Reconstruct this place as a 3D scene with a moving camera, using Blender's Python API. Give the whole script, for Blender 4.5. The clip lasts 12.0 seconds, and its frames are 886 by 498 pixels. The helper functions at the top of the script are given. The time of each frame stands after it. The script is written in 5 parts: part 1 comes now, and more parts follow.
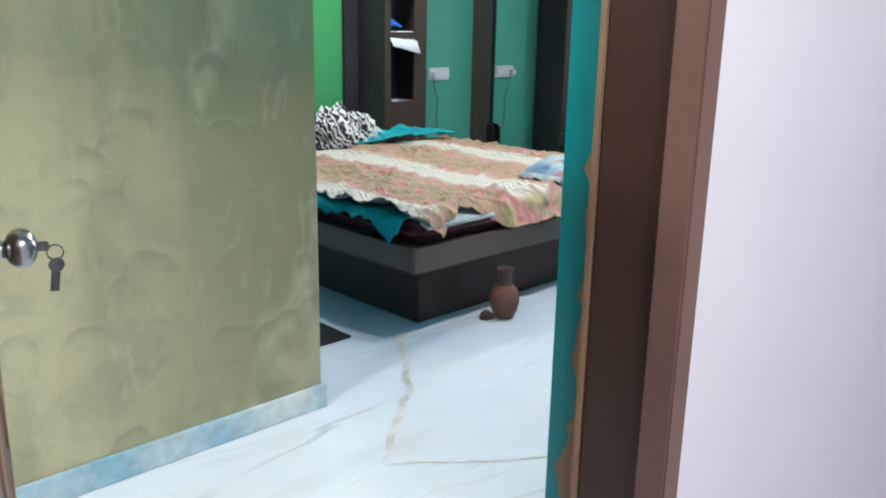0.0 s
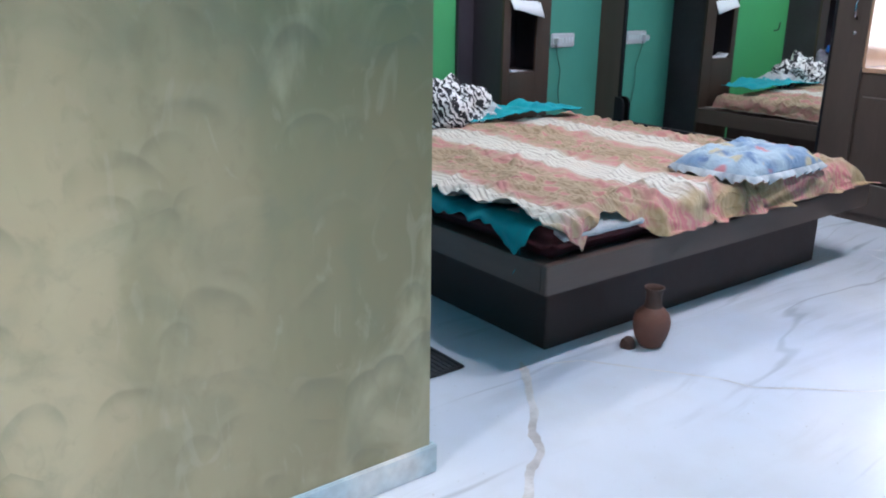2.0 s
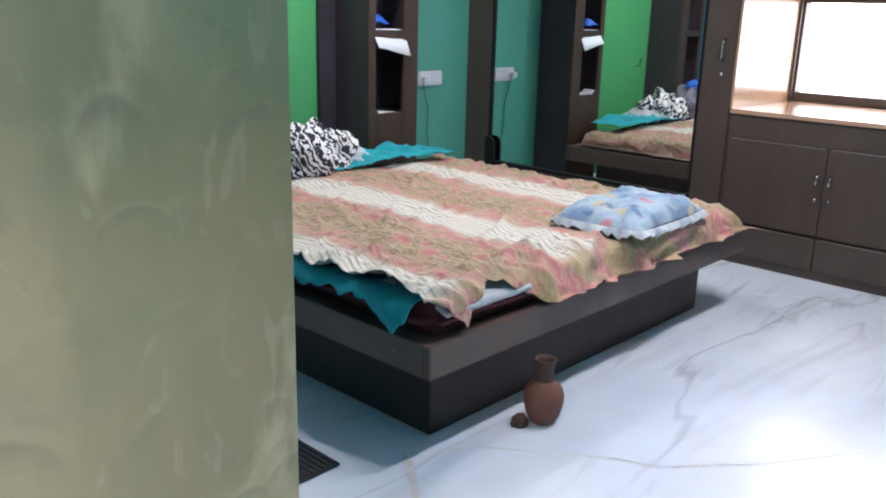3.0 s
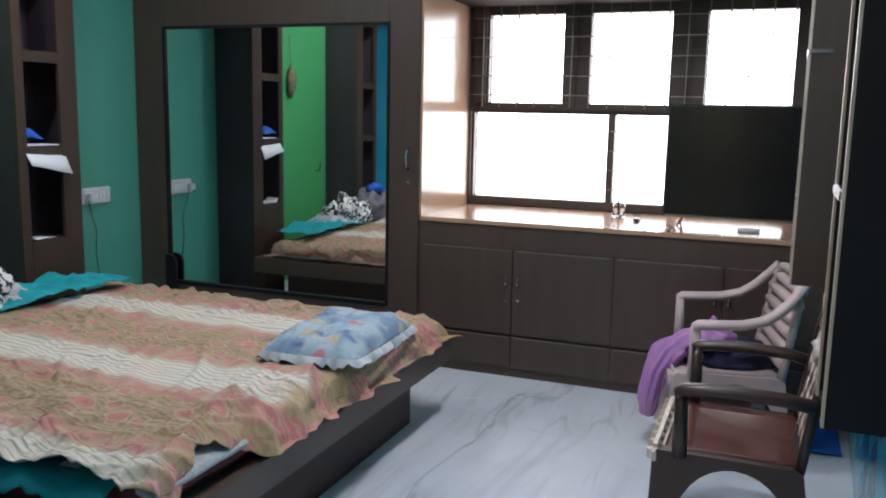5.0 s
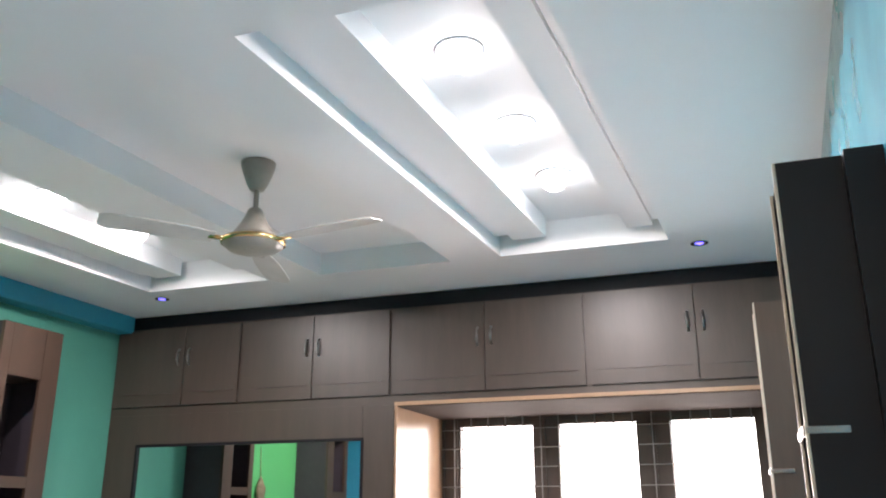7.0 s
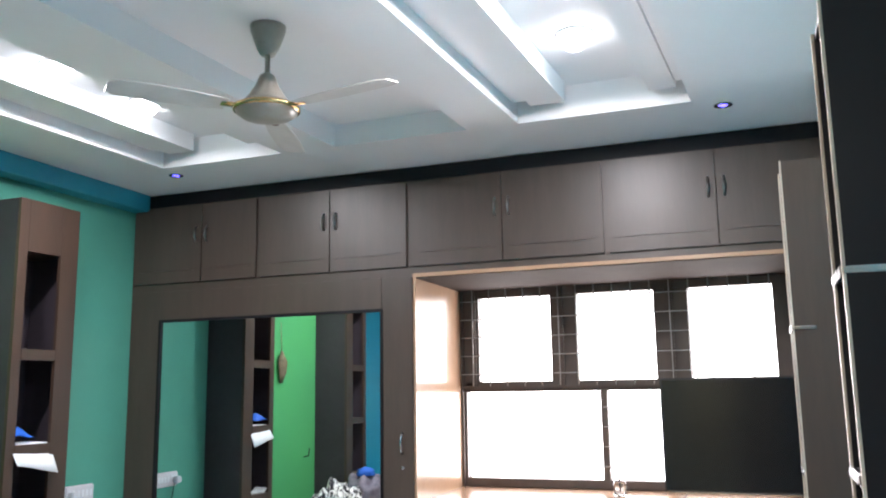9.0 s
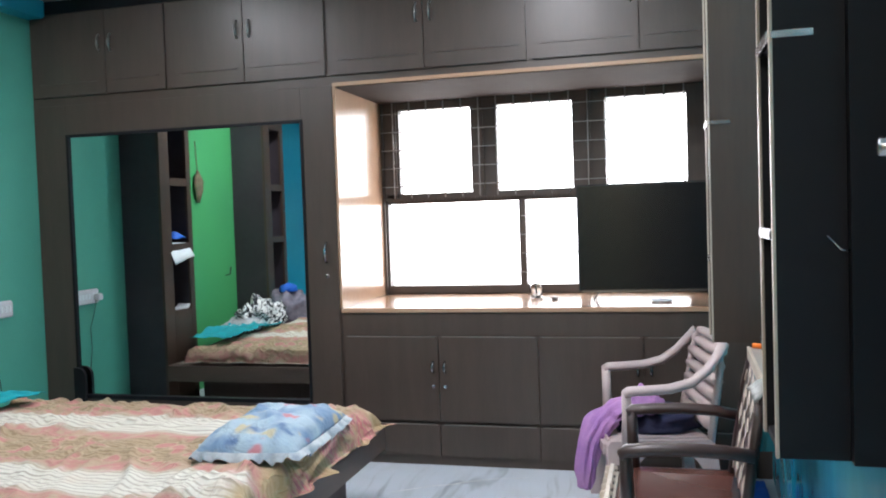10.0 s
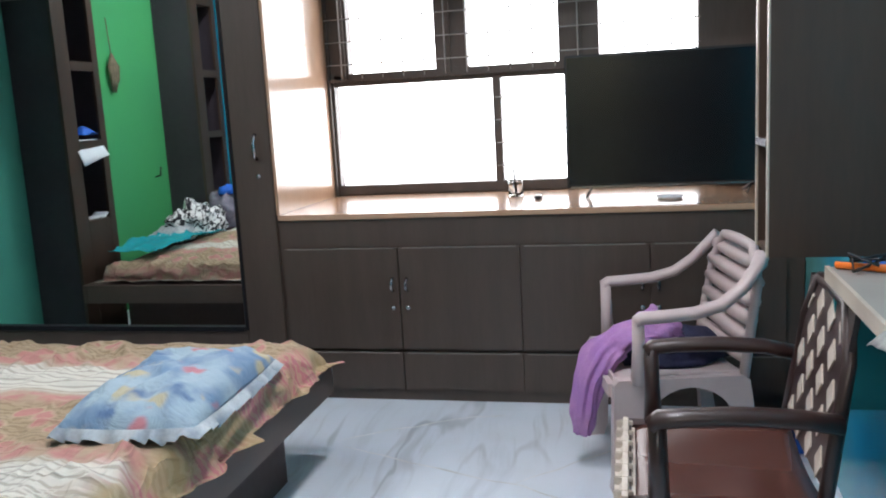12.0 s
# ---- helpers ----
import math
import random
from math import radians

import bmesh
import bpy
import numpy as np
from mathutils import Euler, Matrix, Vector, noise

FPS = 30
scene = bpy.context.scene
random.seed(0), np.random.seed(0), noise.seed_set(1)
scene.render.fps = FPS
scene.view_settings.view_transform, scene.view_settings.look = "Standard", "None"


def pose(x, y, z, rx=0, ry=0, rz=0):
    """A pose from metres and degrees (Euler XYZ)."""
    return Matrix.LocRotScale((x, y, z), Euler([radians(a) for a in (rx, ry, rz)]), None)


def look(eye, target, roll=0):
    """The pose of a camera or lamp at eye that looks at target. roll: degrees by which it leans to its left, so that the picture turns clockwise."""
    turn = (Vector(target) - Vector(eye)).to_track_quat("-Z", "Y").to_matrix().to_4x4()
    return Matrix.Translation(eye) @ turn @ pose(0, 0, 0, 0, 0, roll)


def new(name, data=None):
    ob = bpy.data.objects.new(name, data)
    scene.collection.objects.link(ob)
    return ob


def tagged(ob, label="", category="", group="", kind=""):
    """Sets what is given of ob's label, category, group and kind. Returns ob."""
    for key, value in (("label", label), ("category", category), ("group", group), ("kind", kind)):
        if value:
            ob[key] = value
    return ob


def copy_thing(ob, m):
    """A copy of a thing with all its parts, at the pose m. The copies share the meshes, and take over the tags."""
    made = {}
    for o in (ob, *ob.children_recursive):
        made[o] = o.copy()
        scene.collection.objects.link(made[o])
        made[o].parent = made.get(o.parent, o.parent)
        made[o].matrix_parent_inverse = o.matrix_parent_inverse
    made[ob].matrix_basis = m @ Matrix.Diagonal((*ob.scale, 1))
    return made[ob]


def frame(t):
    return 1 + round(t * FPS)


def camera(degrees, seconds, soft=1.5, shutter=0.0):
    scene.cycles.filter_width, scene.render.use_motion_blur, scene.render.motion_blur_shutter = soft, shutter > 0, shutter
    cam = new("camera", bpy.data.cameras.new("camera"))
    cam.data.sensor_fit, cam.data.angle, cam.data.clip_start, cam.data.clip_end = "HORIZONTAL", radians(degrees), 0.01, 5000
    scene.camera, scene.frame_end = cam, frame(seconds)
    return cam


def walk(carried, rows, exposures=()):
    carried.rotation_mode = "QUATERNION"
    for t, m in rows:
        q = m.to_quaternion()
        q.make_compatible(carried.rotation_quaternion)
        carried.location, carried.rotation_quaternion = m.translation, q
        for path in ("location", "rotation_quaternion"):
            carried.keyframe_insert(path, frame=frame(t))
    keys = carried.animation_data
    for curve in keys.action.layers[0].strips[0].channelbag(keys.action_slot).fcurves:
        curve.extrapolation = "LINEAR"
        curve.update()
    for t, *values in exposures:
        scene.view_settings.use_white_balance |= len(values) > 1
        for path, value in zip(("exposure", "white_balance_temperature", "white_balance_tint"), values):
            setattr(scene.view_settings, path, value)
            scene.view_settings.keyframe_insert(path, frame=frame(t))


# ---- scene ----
cam = camera(55.5, 12.0, soft=2.0)
PATH = [
    (0, (0.136, 0.3, 1.402), (1.491, 1.677, 0.882), 1.1),
    (0.5, (0.277, 0.36, 1.445), (1.407, 1.928, 0.93), 0.6),
    (1, (0.351, 0.591, 1.436), (1.468, 2.17, 0.929), 0.3),
    (1.5, (0.387, 0.747, 1.411), (1.532, 2.298, 0.878), 0.4),
    (2, (0.541, 0.925, 1.395), (1.704, 2.435, 0.787), 0.8),
    (2.5, (0.659, 1.023, 1.425), (1.834, 2.528, 0.828), 1.1),
    (3, (0.79, 1.24, 1.455), (2.195, 2.555, 0.909), 1.5),
    (3.2, (0.815, 1.318, 1.472), (2.296, 2.552, 0.937), 1.2),
    (5, (0.981, 1.498, 1.537), (2.822, 2.214, 1.223), 1.2),
    (5.5, (0.928, 1.542, 1.585), (2.82, 2.188, 1.603), 1.0),
    (6, (0.916, 1.498, 1.635), (2.78, 2.128, 1.995), 0.8),
    (6.5, (0.88, 1.496, 1.626), (2.708, 2.113, 2.153), 0.4),
    (8.3, (0.882, 1.46, 1.732), (2.652, 2.138, 2.372), -1.2),
    (8.5, (0.895, 1.487, 1.688), (2.69, 2.168, 2.248), -1.3),
    (8.7, (0.904, 1.514, 1.645), (2.726, 2.199, 2.102), -1.3),
    (9, (0.931, 1.541, 1.583), (2.782, 2.222, 1.912), -0.9),
    (9.5, (0.927, 1.535, 1.522), (2.817, 2.173, 1.674), -1.5),
    (10, (0.914, 1.586, 1.46), (2.847, 2.092, 1.385), -1.9),
    (10.5, (1.028, 1.556, 1.41), (2.979, 1.933, 1.182), -2.1),
    (11, (1.25, 1.556, 1.385), (3.202, 1.892, 1.106), -2.7),
    (11.5, (1.488, 1.638, 1.387), (3.407, 2.108, 1.07), -3.2),
    (12, (1.826, 1.777, 1.406), (3.749, 2.216, 1.078), -3.1),
]
EXPOSURES = [
    (0.0, 0.72, 6350, 6), (0.5, 0.34, 6100, 8), (1.2, 0.26, 5500, 9), (1.5, 0.26, 5600, 11), (2.0, 0.56, 6000, 18),
    (2.5, 0.62, 6400, 20), (3.2, 0.68, 6400, 17), (4.8, -0.06, 6400, 14), (5.5, 0.46, 6300, 12), (6.5, 1.03, 7000, 20),
    (8.4, 0.50, 7200, 20), (9.0, 0.94, 6600, 16), (9.5, 0.74, 6400, 14), (10.5, 0.64, 6300, 11), (11.2, 0.58, 6400, 12), (12.0, 0.36, 6300, 12),
]
walk(cam, [(t, look(eye, target, roll)) for t, eye, target, roll in PATH], EXPOSURES)

# ---- world and lights ----
world = bpy.data.worlds.new("sky")
scene.world = world
world.use_nodes = True
wn = world.node_tree.nodes
sky = wn.new("ShaderNodeTexSky")
sky.sky_type, sky.sun_disc = "NISHITA", False
sky.sun_elevation, sky.sun_rotation = radians(50), radians(200)
wn["Background"].inputs["Strength"].default_value = 0.15
world.node_tree.links.new(sky.outputs["Color"], wn["Background"].inputs["Color"])


def area_lamp(name, at, aim, sx, sy, watts, colour, shape="RECTANGLE"):
    data = bpy.data.lights.new(name, "AREA")
    data.shape, data.size, data.size_y, data.energy, data.color = shape, sx, sy, watts, colour
    ob = new(name, data)
    ob.matrix_world = look(at, aim)
    return ob


# daylight that enters by the window opening
area_lamp("window_daylight", (6.60, 2.42, 1.62), (5.0, 2.42, 1.2), 1.95, 1.25, 7, (1.0, 0.98, 0.95))
# downlights in the two ceiling trays
LAMPS = [(lx, ly - 0.055 * (lx - 3.9)) for ly in (2.23, 4.56) for lx in (3.26, 3.87, 4.45)]
for lx, ly in LAMPS:
    area_lamp("downlight_glow", (lx, ly, 3.048), (lx, ly, 0), 0.09, 0.09, 14 if ly < 3 else 9.5, (0.97, 0.97, 1.0), "DISK")
# inferred unseen lamp over the passage inside the door; hall light outside it
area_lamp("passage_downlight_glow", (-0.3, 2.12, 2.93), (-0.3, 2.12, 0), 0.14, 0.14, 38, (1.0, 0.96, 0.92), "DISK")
# unseen light added to brighten the hall outside the door
area_lamp("hall_fill_light", (0.6, -0.6, 2.9), (0.6, -0.6, 0), 0.5, 0.5, 54, (1.0, 0.97, 0.96))

# ---- materials ----
def material(name, colour, rough=0.5, metal=0.0, spots=0.0, scale=3.0, second=None, bump=0.0, bump_scale=60.0,
             stretch=(1, 1, 1), coat=0.0, fine=0.0, spec=0.5):
    """Principled surface whose colour drifts at two scales towards a second colour, with a fine relief."""
    m = bpy.data.materials.new(name)
    m.use_nodes = True
    n, l = m.node_tree.nodes, m.node_tree.links
    p = n["Principled BSDF"]
    p.inputs["Base Color"].default_value = (*colour, 1)
    p.inputs["Roughness"].default_value, p.inputs["Metallic"].default_value = rough, metal
    p.inputs["Coat Weight"].default_value = coat
    p.inputs["Specular IOR Level"].default_value = spec
    co = n.new("ShaderNodeTexCoord")
    mp = n.new("ShaderNodeMapping")
    mp.inputs["Scale"].default_value = stretch
    l.new(co.outputs["Object"], mp.inputs["Vector"])
    if spots:
        big = n.new("ShaderNodeTexNoise")
        big.inputs["Scale"].default_value, big.inputs["Detail"].default_value = scale, 6
        small = n.new("ShaderNodeTexNoise")
        small.inputs["Scale"].default_value, small.inputs["Detail"].default_value = scale * 9, 4
        l.new(mp.outputs[0], big.inputs["Vector"]), l.new(mp.outputs[0], small.inputs["Vector"])
        ramp = n.new("ShaderNodeMapRange")
        ramp.inputs[1].default_value, ramp.inputs[2].default_value = 0.35, 0.65
        ramp.inputs[4].default_value = spots
        l.new(big.outputs["Fac"], ramp.inputs[0])
        mix = n.new("ShaderNodeMix")
        mix.data_type = "RGBA"
        mix.inputs[6].default_value = (*colour, 1)
        mix.inputs[7].default_value = (*(second or [c * 0.6 for c in colour]), 1)
        l.new(ramp.outputs[0], mix.inputs[0])
        hue = n.new("ShaderNodeHueSaturation")
        val = n.new("ShaderNodeMapRange")
        val.inputs[3].default_value, val.inputs[4].default_value = 1 - fine, 1 + fine
        l.new(small.outputs["Fac"], val.inputs[0])
        l.new(val.outputs[0], hue.inputs["Value"])
        l.new(mix.outputs[2], hue.inputs["Color"])
        l.new(hue.outputs[0], p.inputs["Base Color"])
        rr = n.new("ShaderNodeMapRange")
        rr.inputs[3].default_value, rr.inputs[4].default_value = rough * 0.8, min(1, rough * 1.2)
        l.new(small.outputs["Fac"], rr.inputs[0])
        l.new(rr.outputs[0], p.inputs["Roughness"])
    if bump:
        b = n.new("ShaderNodeBump")
        t = n.new("ShaderNodeTexNoise")
        t.inputs["Scale"].default_value, t.inputs["Detail"].default_value = bump_scale, 5
        l.new(mp.outputs[0], t.inputs["Vector"])
        b.inputs["Strength"].default_value, b.inputs["Distance"].default_value = bump, 0.01
        l.new(t.outputs["Fac"], b.inputs["Height"])
        l.new(b.outputs[0], p.inputs["Normal"])
    return m


def glowing(name, colour, strength):
    m = bpy.data.materials.new(name)
    m.use_nodes = True
    p = m.node_tree.nodes["Principled BSDF"]
    p.inputs["Base Color"].default_value = (*colour, 1)
    p.inputs["Emission Color"].default_value, p.inputs["Emission Strength"].default_value = (*colour, 1), strength
    return m


M_WOOD = material("dark_laminate", (0.068, 0.049, 0.039), 0.38, spots=0.6, scale=2.0, second=(0.050, 0.036, 0.029), fine=0.15, stretch=(1, 6, 0.7), bump=0.05, bump_scale=40)
M_WOOD_DARK = material("black_laminate", (0.011, 0.011, 0.014), 0.5, spots=0.6, scale=2, fine=0.15, spec=0.2)
# dark laminate lifted towards purple: lens haze put into the colour
M_HAZED_DARK = material("hazed_dark_laminate", (0.054, 0.045, 0.056), 0.42, spots=0.6, scale=2, fine=0.15, spec=0.3)
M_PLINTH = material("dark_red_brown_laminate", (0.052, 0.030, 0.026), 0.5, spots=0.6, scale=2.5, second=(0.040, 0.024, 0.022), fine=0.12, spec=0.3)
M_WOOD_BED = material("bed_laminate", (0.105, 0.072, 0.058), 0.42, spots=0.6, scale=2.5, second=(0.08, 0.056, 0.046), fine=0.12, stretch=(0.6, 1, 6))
M_SHELFWOOD = material("walnut_board", (0.064, 0.038, 0.026), 0.45, spots=0.7, scale=2.0, second=(0.047, 0.028, 0.020), fine=0.2, stretch=(4, 4, 0.5))
M_SILL = material("tan_laminate", (0.42, 0.26, 0.165), 0.21, spots=0.6, scale=1.5, second=(0.42, 0.27, 0.18), fine=0.1, stretch=(1, 5, 1), coat=0.2)
M_GREEN = material("lime_green_paint", (0.075, 0.40, 0.135), 0.45, spots=0.5, scale=1.3, second=(0.065, 0.34, 0.14), fine=0.05, bump=0.08, bump_scale=25)
M_TEALGREEN = material("sea_green_paint", (0.088, 0.365, 0.275), 0.4, spots=0.5, scale=1.3, second=(0.068, 0.29, 0.225), fine=0.05, bump=0.08, bump_scale=25)
M_BLUE = material("sky_blue_gloss_paint", (0.02, 0.30, 0.44), 0.22, spots=0.6, scale=1.4, second=(0.03, 0.34, 0.42), fine=0.06, bump=0.1, bump_scale=9)
M_TEAL = material("teal_gloss_paint", (0.0, 0.21, 0.24), 0.35, spots=0.6, scale=2.5, second=(0.0, 0.17, 0.19), fine=0.08, bump=0.08, bump_scale=25)
M_WHITEWALL = material("lilac_white_paint", (0.72, 0.69, 0.74), 0.6, spots=0.4, scale=1.0, second=(0.62, 0.58, 0.70), fine=0.03, bump=0.06, bump_scale=30)
M_CEIL = material("white_ceiling_paint", (0.78, 0.78, 0.78), 0.6, spots=0.3, scale=1.0, second=(0.72, 0.72, 0.73), fine=0.02)
M_SKIRT = material("pale_blue_marble", (0.68, 0.70, 0.68), 0.36, spots=1.0, scale=2.6, second=(0.20, 0.42, 0.54), fine=0.35)
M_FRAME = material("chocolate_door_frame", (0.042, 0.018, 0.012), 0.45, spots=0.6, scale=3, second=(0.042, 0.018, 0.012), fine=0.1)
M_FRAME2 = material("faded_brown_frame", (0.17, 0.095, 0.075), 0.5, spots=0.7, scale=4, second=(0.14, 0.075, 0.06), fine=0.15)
M_RAWWOOD = material("bare_wood", (0.30, 0.19, 0.11), 0.7, spots=0.8, scale=8, second=(0.18, 0.11, 0.07), fine=0.2, stretch=(1, 1, 0.2))
M_DOOR = material("brown_door_skin", (0.115, 0.062, 0.037), 0.45, spots=0.6, scale=3, fine=0.12, stretch=(3, 3, 0.4))
M_STEEL = material("brushed_steel", (0.40, 0.40, 0.42), 0.24, metal=1.0)
M_ALU = material("pale_edge_band", (0.55, 0.47, 0.38), 0.35, spots=0.6, scale=6, fine=0.1)
M_MIRROR = material("mirror_silver", (0.86, 0.90, 0.88), 0.015, metal=1.0)
M_MAROON = material("maroon_velvet", (0.12, 0.020, 0.026), 0.75, spots=0.8, scale=6, second=(0.10, 0.02, 0.025), fine=0.2, bump=0.15, bump_scale=30)
M_TURQ = material("turquoise_cotton", (0.0, 0.34, 0.38), 0.8, spots=0.7, scale=5, second=(0.0, 0.21, 0.25), fine=0.1, bump=0.2, bump_scale=90)
M_BLACKGLASS = material("tv_panel", (0.006, 0.008, 0.010), 0.18)
M_BLACKPL = material("black_plastic", (0.015, 0.015, 0.016), 0.4)
M_WHITEPL = material("white_plastic", (0.70, 0.70, 0.74), 0.35, spots=0.3, scale=12, fine=0.04)
M_OUT = glowing("bright_daylight_backdrop", (1.0, 0.99, 0.97), 4.5)
M_LED = glowing("led_disc", (0.86, 0.93, 1.0), 15.0)
M_BLUELED = glowing("blue_led", (0.10, 0.08, 1.0), 4.0)


class Graph:
    """A short hand for node materials."""

    def __init__(self, name, rough=0.5):
        self.m = bpy.data.materials.new(name)
        self.m.use_nodes = True
        self.n, self.l = self.m.node_tree.nodes, self.m.node_tree.links
        self.p = self.n["Principled BSDF"]
        self.p.inputs["Roughness"].default_value = rough
        self.co = self.n.new("ShaderNodeTexCoord").outputs["Object"]

    def put(self, socket, value):
        if isinstance(value, bpy.types.NodeSocket):
            self.l.new(value, socket)
        else:
            socket.default_value = value

    def noise(self, scale, detail=5, vec=None, distortion=0.0, rough=0.5):
        t = self.n.new("ShaderNodeTexNoise")
        t.inputs["Scale"].default_value, t.inputs["Detail"].default_value = scale, detail
        t.inputs["Distortion"].default_value, t.inputs["Roughness"].default_value = distortion, rough
        self.l.new(vec or self.co, t.inputs["Vector"])
        return t.outputs["Fac"]

    def noise_colour(self, scale, vec=None):
        t = self.n.new("ShaderNodeTexNoise")
        t.inputs["Scale"].default_value = scale
        self.l.new(vec or self.co, t.inputs["Vector"])
        return t.outputs["Color"]

    def uv(self):
        return self.n.new("ShaderNodeTexCoord").outputs["UV"]

    def mapping(self, scale=(1, 1, 1), loc=(0, 0, 0), rot=(0, 0, 0), vec=None):
        t = self.n.new("ShaderNodeMapping")
        t.inputs["Scale"].default_value, t.inputs["Location"].default_value = scale, loc
        t.inputs["Rotation"].default_value = [radians(a) for a in rot]
        self.l.new(vec or self.co, t.inputs["Vector"])
        return t.outputs[0]

    def vecmath(self, op, a, b):
        t = self.n.new("ShaderNodeVectorMath")
        t.operation = op
        self.put(t.inputs[0], a), self.put(t.inputs[1], b)
        return t.outputs[0]

    def axis(self, i, vec=None):
        t = self.n.new("ShaderNodeSeparateXYZ")
        self.l.new(vec or self.co, t.inputs[0])
        return t.outputs[i]

    def math(self, op, a, b=0.0, clamp=False):
        t = self.n.new("ShaderNodeMath")
        t.operation, t.use_clamp = op, clamp
        self.put(t.inputs[0], a), self.put(t.inputs[1], b)
        return t.outputs[0]

    def span(self, v, lo, hi, a=0.0, b=1.0):
        t = self.n.new("ShaderNodeMapRange")
        t.interpolation_type = "SMOOTHSTEP"
        for k, q in enumerate((v, lo, hi, a, b)):
            self.put(t.inputs[k], q)
        return t.outputs[0]

    def band(self, v, centre, half, soft):
        d = self.math("ABSOLUTE", self.math("SUBTRACT", v, centre))
        return self.span(d, half, half + soft, 1.0, 0.0)

    def mix(self, f, a, b):
        t = self.n.new("ShaderNodeMix")
        t.data_type = "RGBA"
        self.put(t.inputs[0], f)
        for s, v in ((t.inputs[6], a), (t.inputs[7], b)):
            self.put(s, v if isinstance(v, bpy.types.NodeSocket) else (*v, 1))
        return t.outputs[2]

    def voronoi(self, scale, vec=None, feature="F1", output="Distance"):
        t = self.n.new("ShaderNodeTexVoronoi")
        t.feature = feature
        t.inputs["Scale"].default_value = scale
        self.l.new(vec or self.co, t.inputs["Vector"])
        return t.outputs[output]

    def wave(self, scale, distortion, vec=None, direction="X", dscale=1.0):
        t = self.n.new("ShaderNodeTexWave")
        t.bands_direction = direction
        t.inputs["Scale"].default_value, t.inputs["Distortion"].default_value = scale, distortion
        t.inputs["Detail"].default_value, t.inputs["Detail Scale"].default_value = 3, dscale
        self.l.new(vec or self.co, t.inputs["Vector"])
        return t.outputs["Fac"]

    def finish(self, colour, rough=None, bump=None, strength=0.2, distance=0.01):
        self.put(self.p.inputs["Base Color"], colour if isinstance(colour, bpy.types.NodeSocket) else (*colour, 1))
        if rough is not None:
            self.put(self.p.inputs["Roughness"], rough)
        if bump is not None:
            b = self.n.new("ShaderNodeBump")
            b.inputs["Strength"].default_value, b.inputs["Distance"].default_value = strength, distance
            self.l.new(bump, b.inputs["Height"])
            self.l.new(b.outputs[0], self.p.inputs["Normal"])
        return self.m


def gold_wall():
    """Sponged olive-gold paint: soft upright drifts, overlapping trowel scallops, greener towards the free end; lamp
    falloff put into its base colour.
    """
    g = Graph("gold_green_texture_paint")
    flat = g.mapping(scale=(1, 0.001, 1))
    warp = g.vecmath("ADD", flat, g.vecmath("MULTIPLY", g.noise_colour(2.4, flat), (0.16, 0.0, 0.16)))
    big = g.noise(1.3, 4, flat)
    upright = g.noise(2.6, 3, g.mapping(scale=(1.6, 1, 0.28), loc=(4, 0, 0), vec=flat))
    cloudy = g.noise(4.2, 5, flat, distortion=0.8)
    lit = g.noise(3.0, 5, g.mapping(scale=(1, 1, 0.55), loc=(1, 0, 6), vec=flat), distortion=1.2)
    # brightness of the lamp end put into the colour, darkening towards x=1.85
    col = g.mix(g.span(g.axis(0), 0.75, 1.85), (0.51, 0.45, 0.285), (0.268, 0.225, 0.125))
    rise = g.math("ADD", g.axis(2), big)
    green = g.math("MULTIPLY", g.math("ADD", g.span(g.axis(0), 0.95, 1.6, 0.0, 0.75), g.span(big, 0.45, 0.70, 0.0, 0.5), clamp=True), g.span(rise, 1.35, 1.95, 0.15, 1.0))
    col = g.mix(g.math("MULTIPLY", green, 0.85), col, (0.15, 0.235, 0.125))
    col = g.mix(g.span(upright, 0.40, 0.62, 0.0, 0.38), col, (0.20, 0.21, 0.115))
    col = g.mix(g.span(lit, 0.50, 0.70, 0.0, 0.5), col, (0.57, 0.52, 0.34))
    col = g.mix(g.span(cloudy, 0.50, 0.68, 0.0, 0.28), col, (0.19, 0.22, 0.15))
    for size, seed, depth in ((3.1, (0, 0, 0), 0.46), (4.4, (3.1, 0, 1.7), 0.42), (6.2, (7.3, 0, 4.2), 0.34)):
        v = g.mapping(loc=seed, vec=warp)
        far = g.voronoi(size, v)
        up = g.math("SUBTRACT", g.axis(2, v), g.axis(2, g.voronoi(size, v, output="Position")))
        dome = g.span(up, -0.02 / size * 3, 0.35 / size)
        here = g.span(g.noise(2.3, 2, g.mapping(loc=(seed[0] + 5, 0, 2), vec=flat)), 0.46, 0.58)
        rim = g.math("MULTIPLY", g.span(far, 0.20, 0.42), g.span(far, 0.425, 0.47, 1.0, 0.0))
        stroke = g.math("MULTIPLY", g.math("MULTIPLY", rim, dome), here)
        col = g.mix(g.math("MULTIPLY", stroke, depth), col, (0.165, 0.175, 0.12))
        halo = g.math("MULTIPLY", g.math("MULTIPLY", g.band(far, 0.50, 0.015, 0.05), dome), here)
        col = g.mix(g.math("MULTIPLY", halo, depth * 0.25), col, (0.52, 0.47, 0.34))
    grain = g.noise(26, 5, g.mapping(scale=(1, 1, 0.7)), distortion=0.6)
    col = g.mix(g.span(grain, 0.5, 0.75, 0.0, 0.22), col, (0.25, 0.225, 0.14))
    dabs = g.noise(9, 3, g.mapping(scale=(1.5, 1, 0.6), loc=(2, 0, 5), rot=(0, 25, 0)), distortion=1.6)
    col = g.mix(g.span(dabs, 0.60, 0.74, 0.0, 0.18), col, (0.56, 0.52, 0.40))
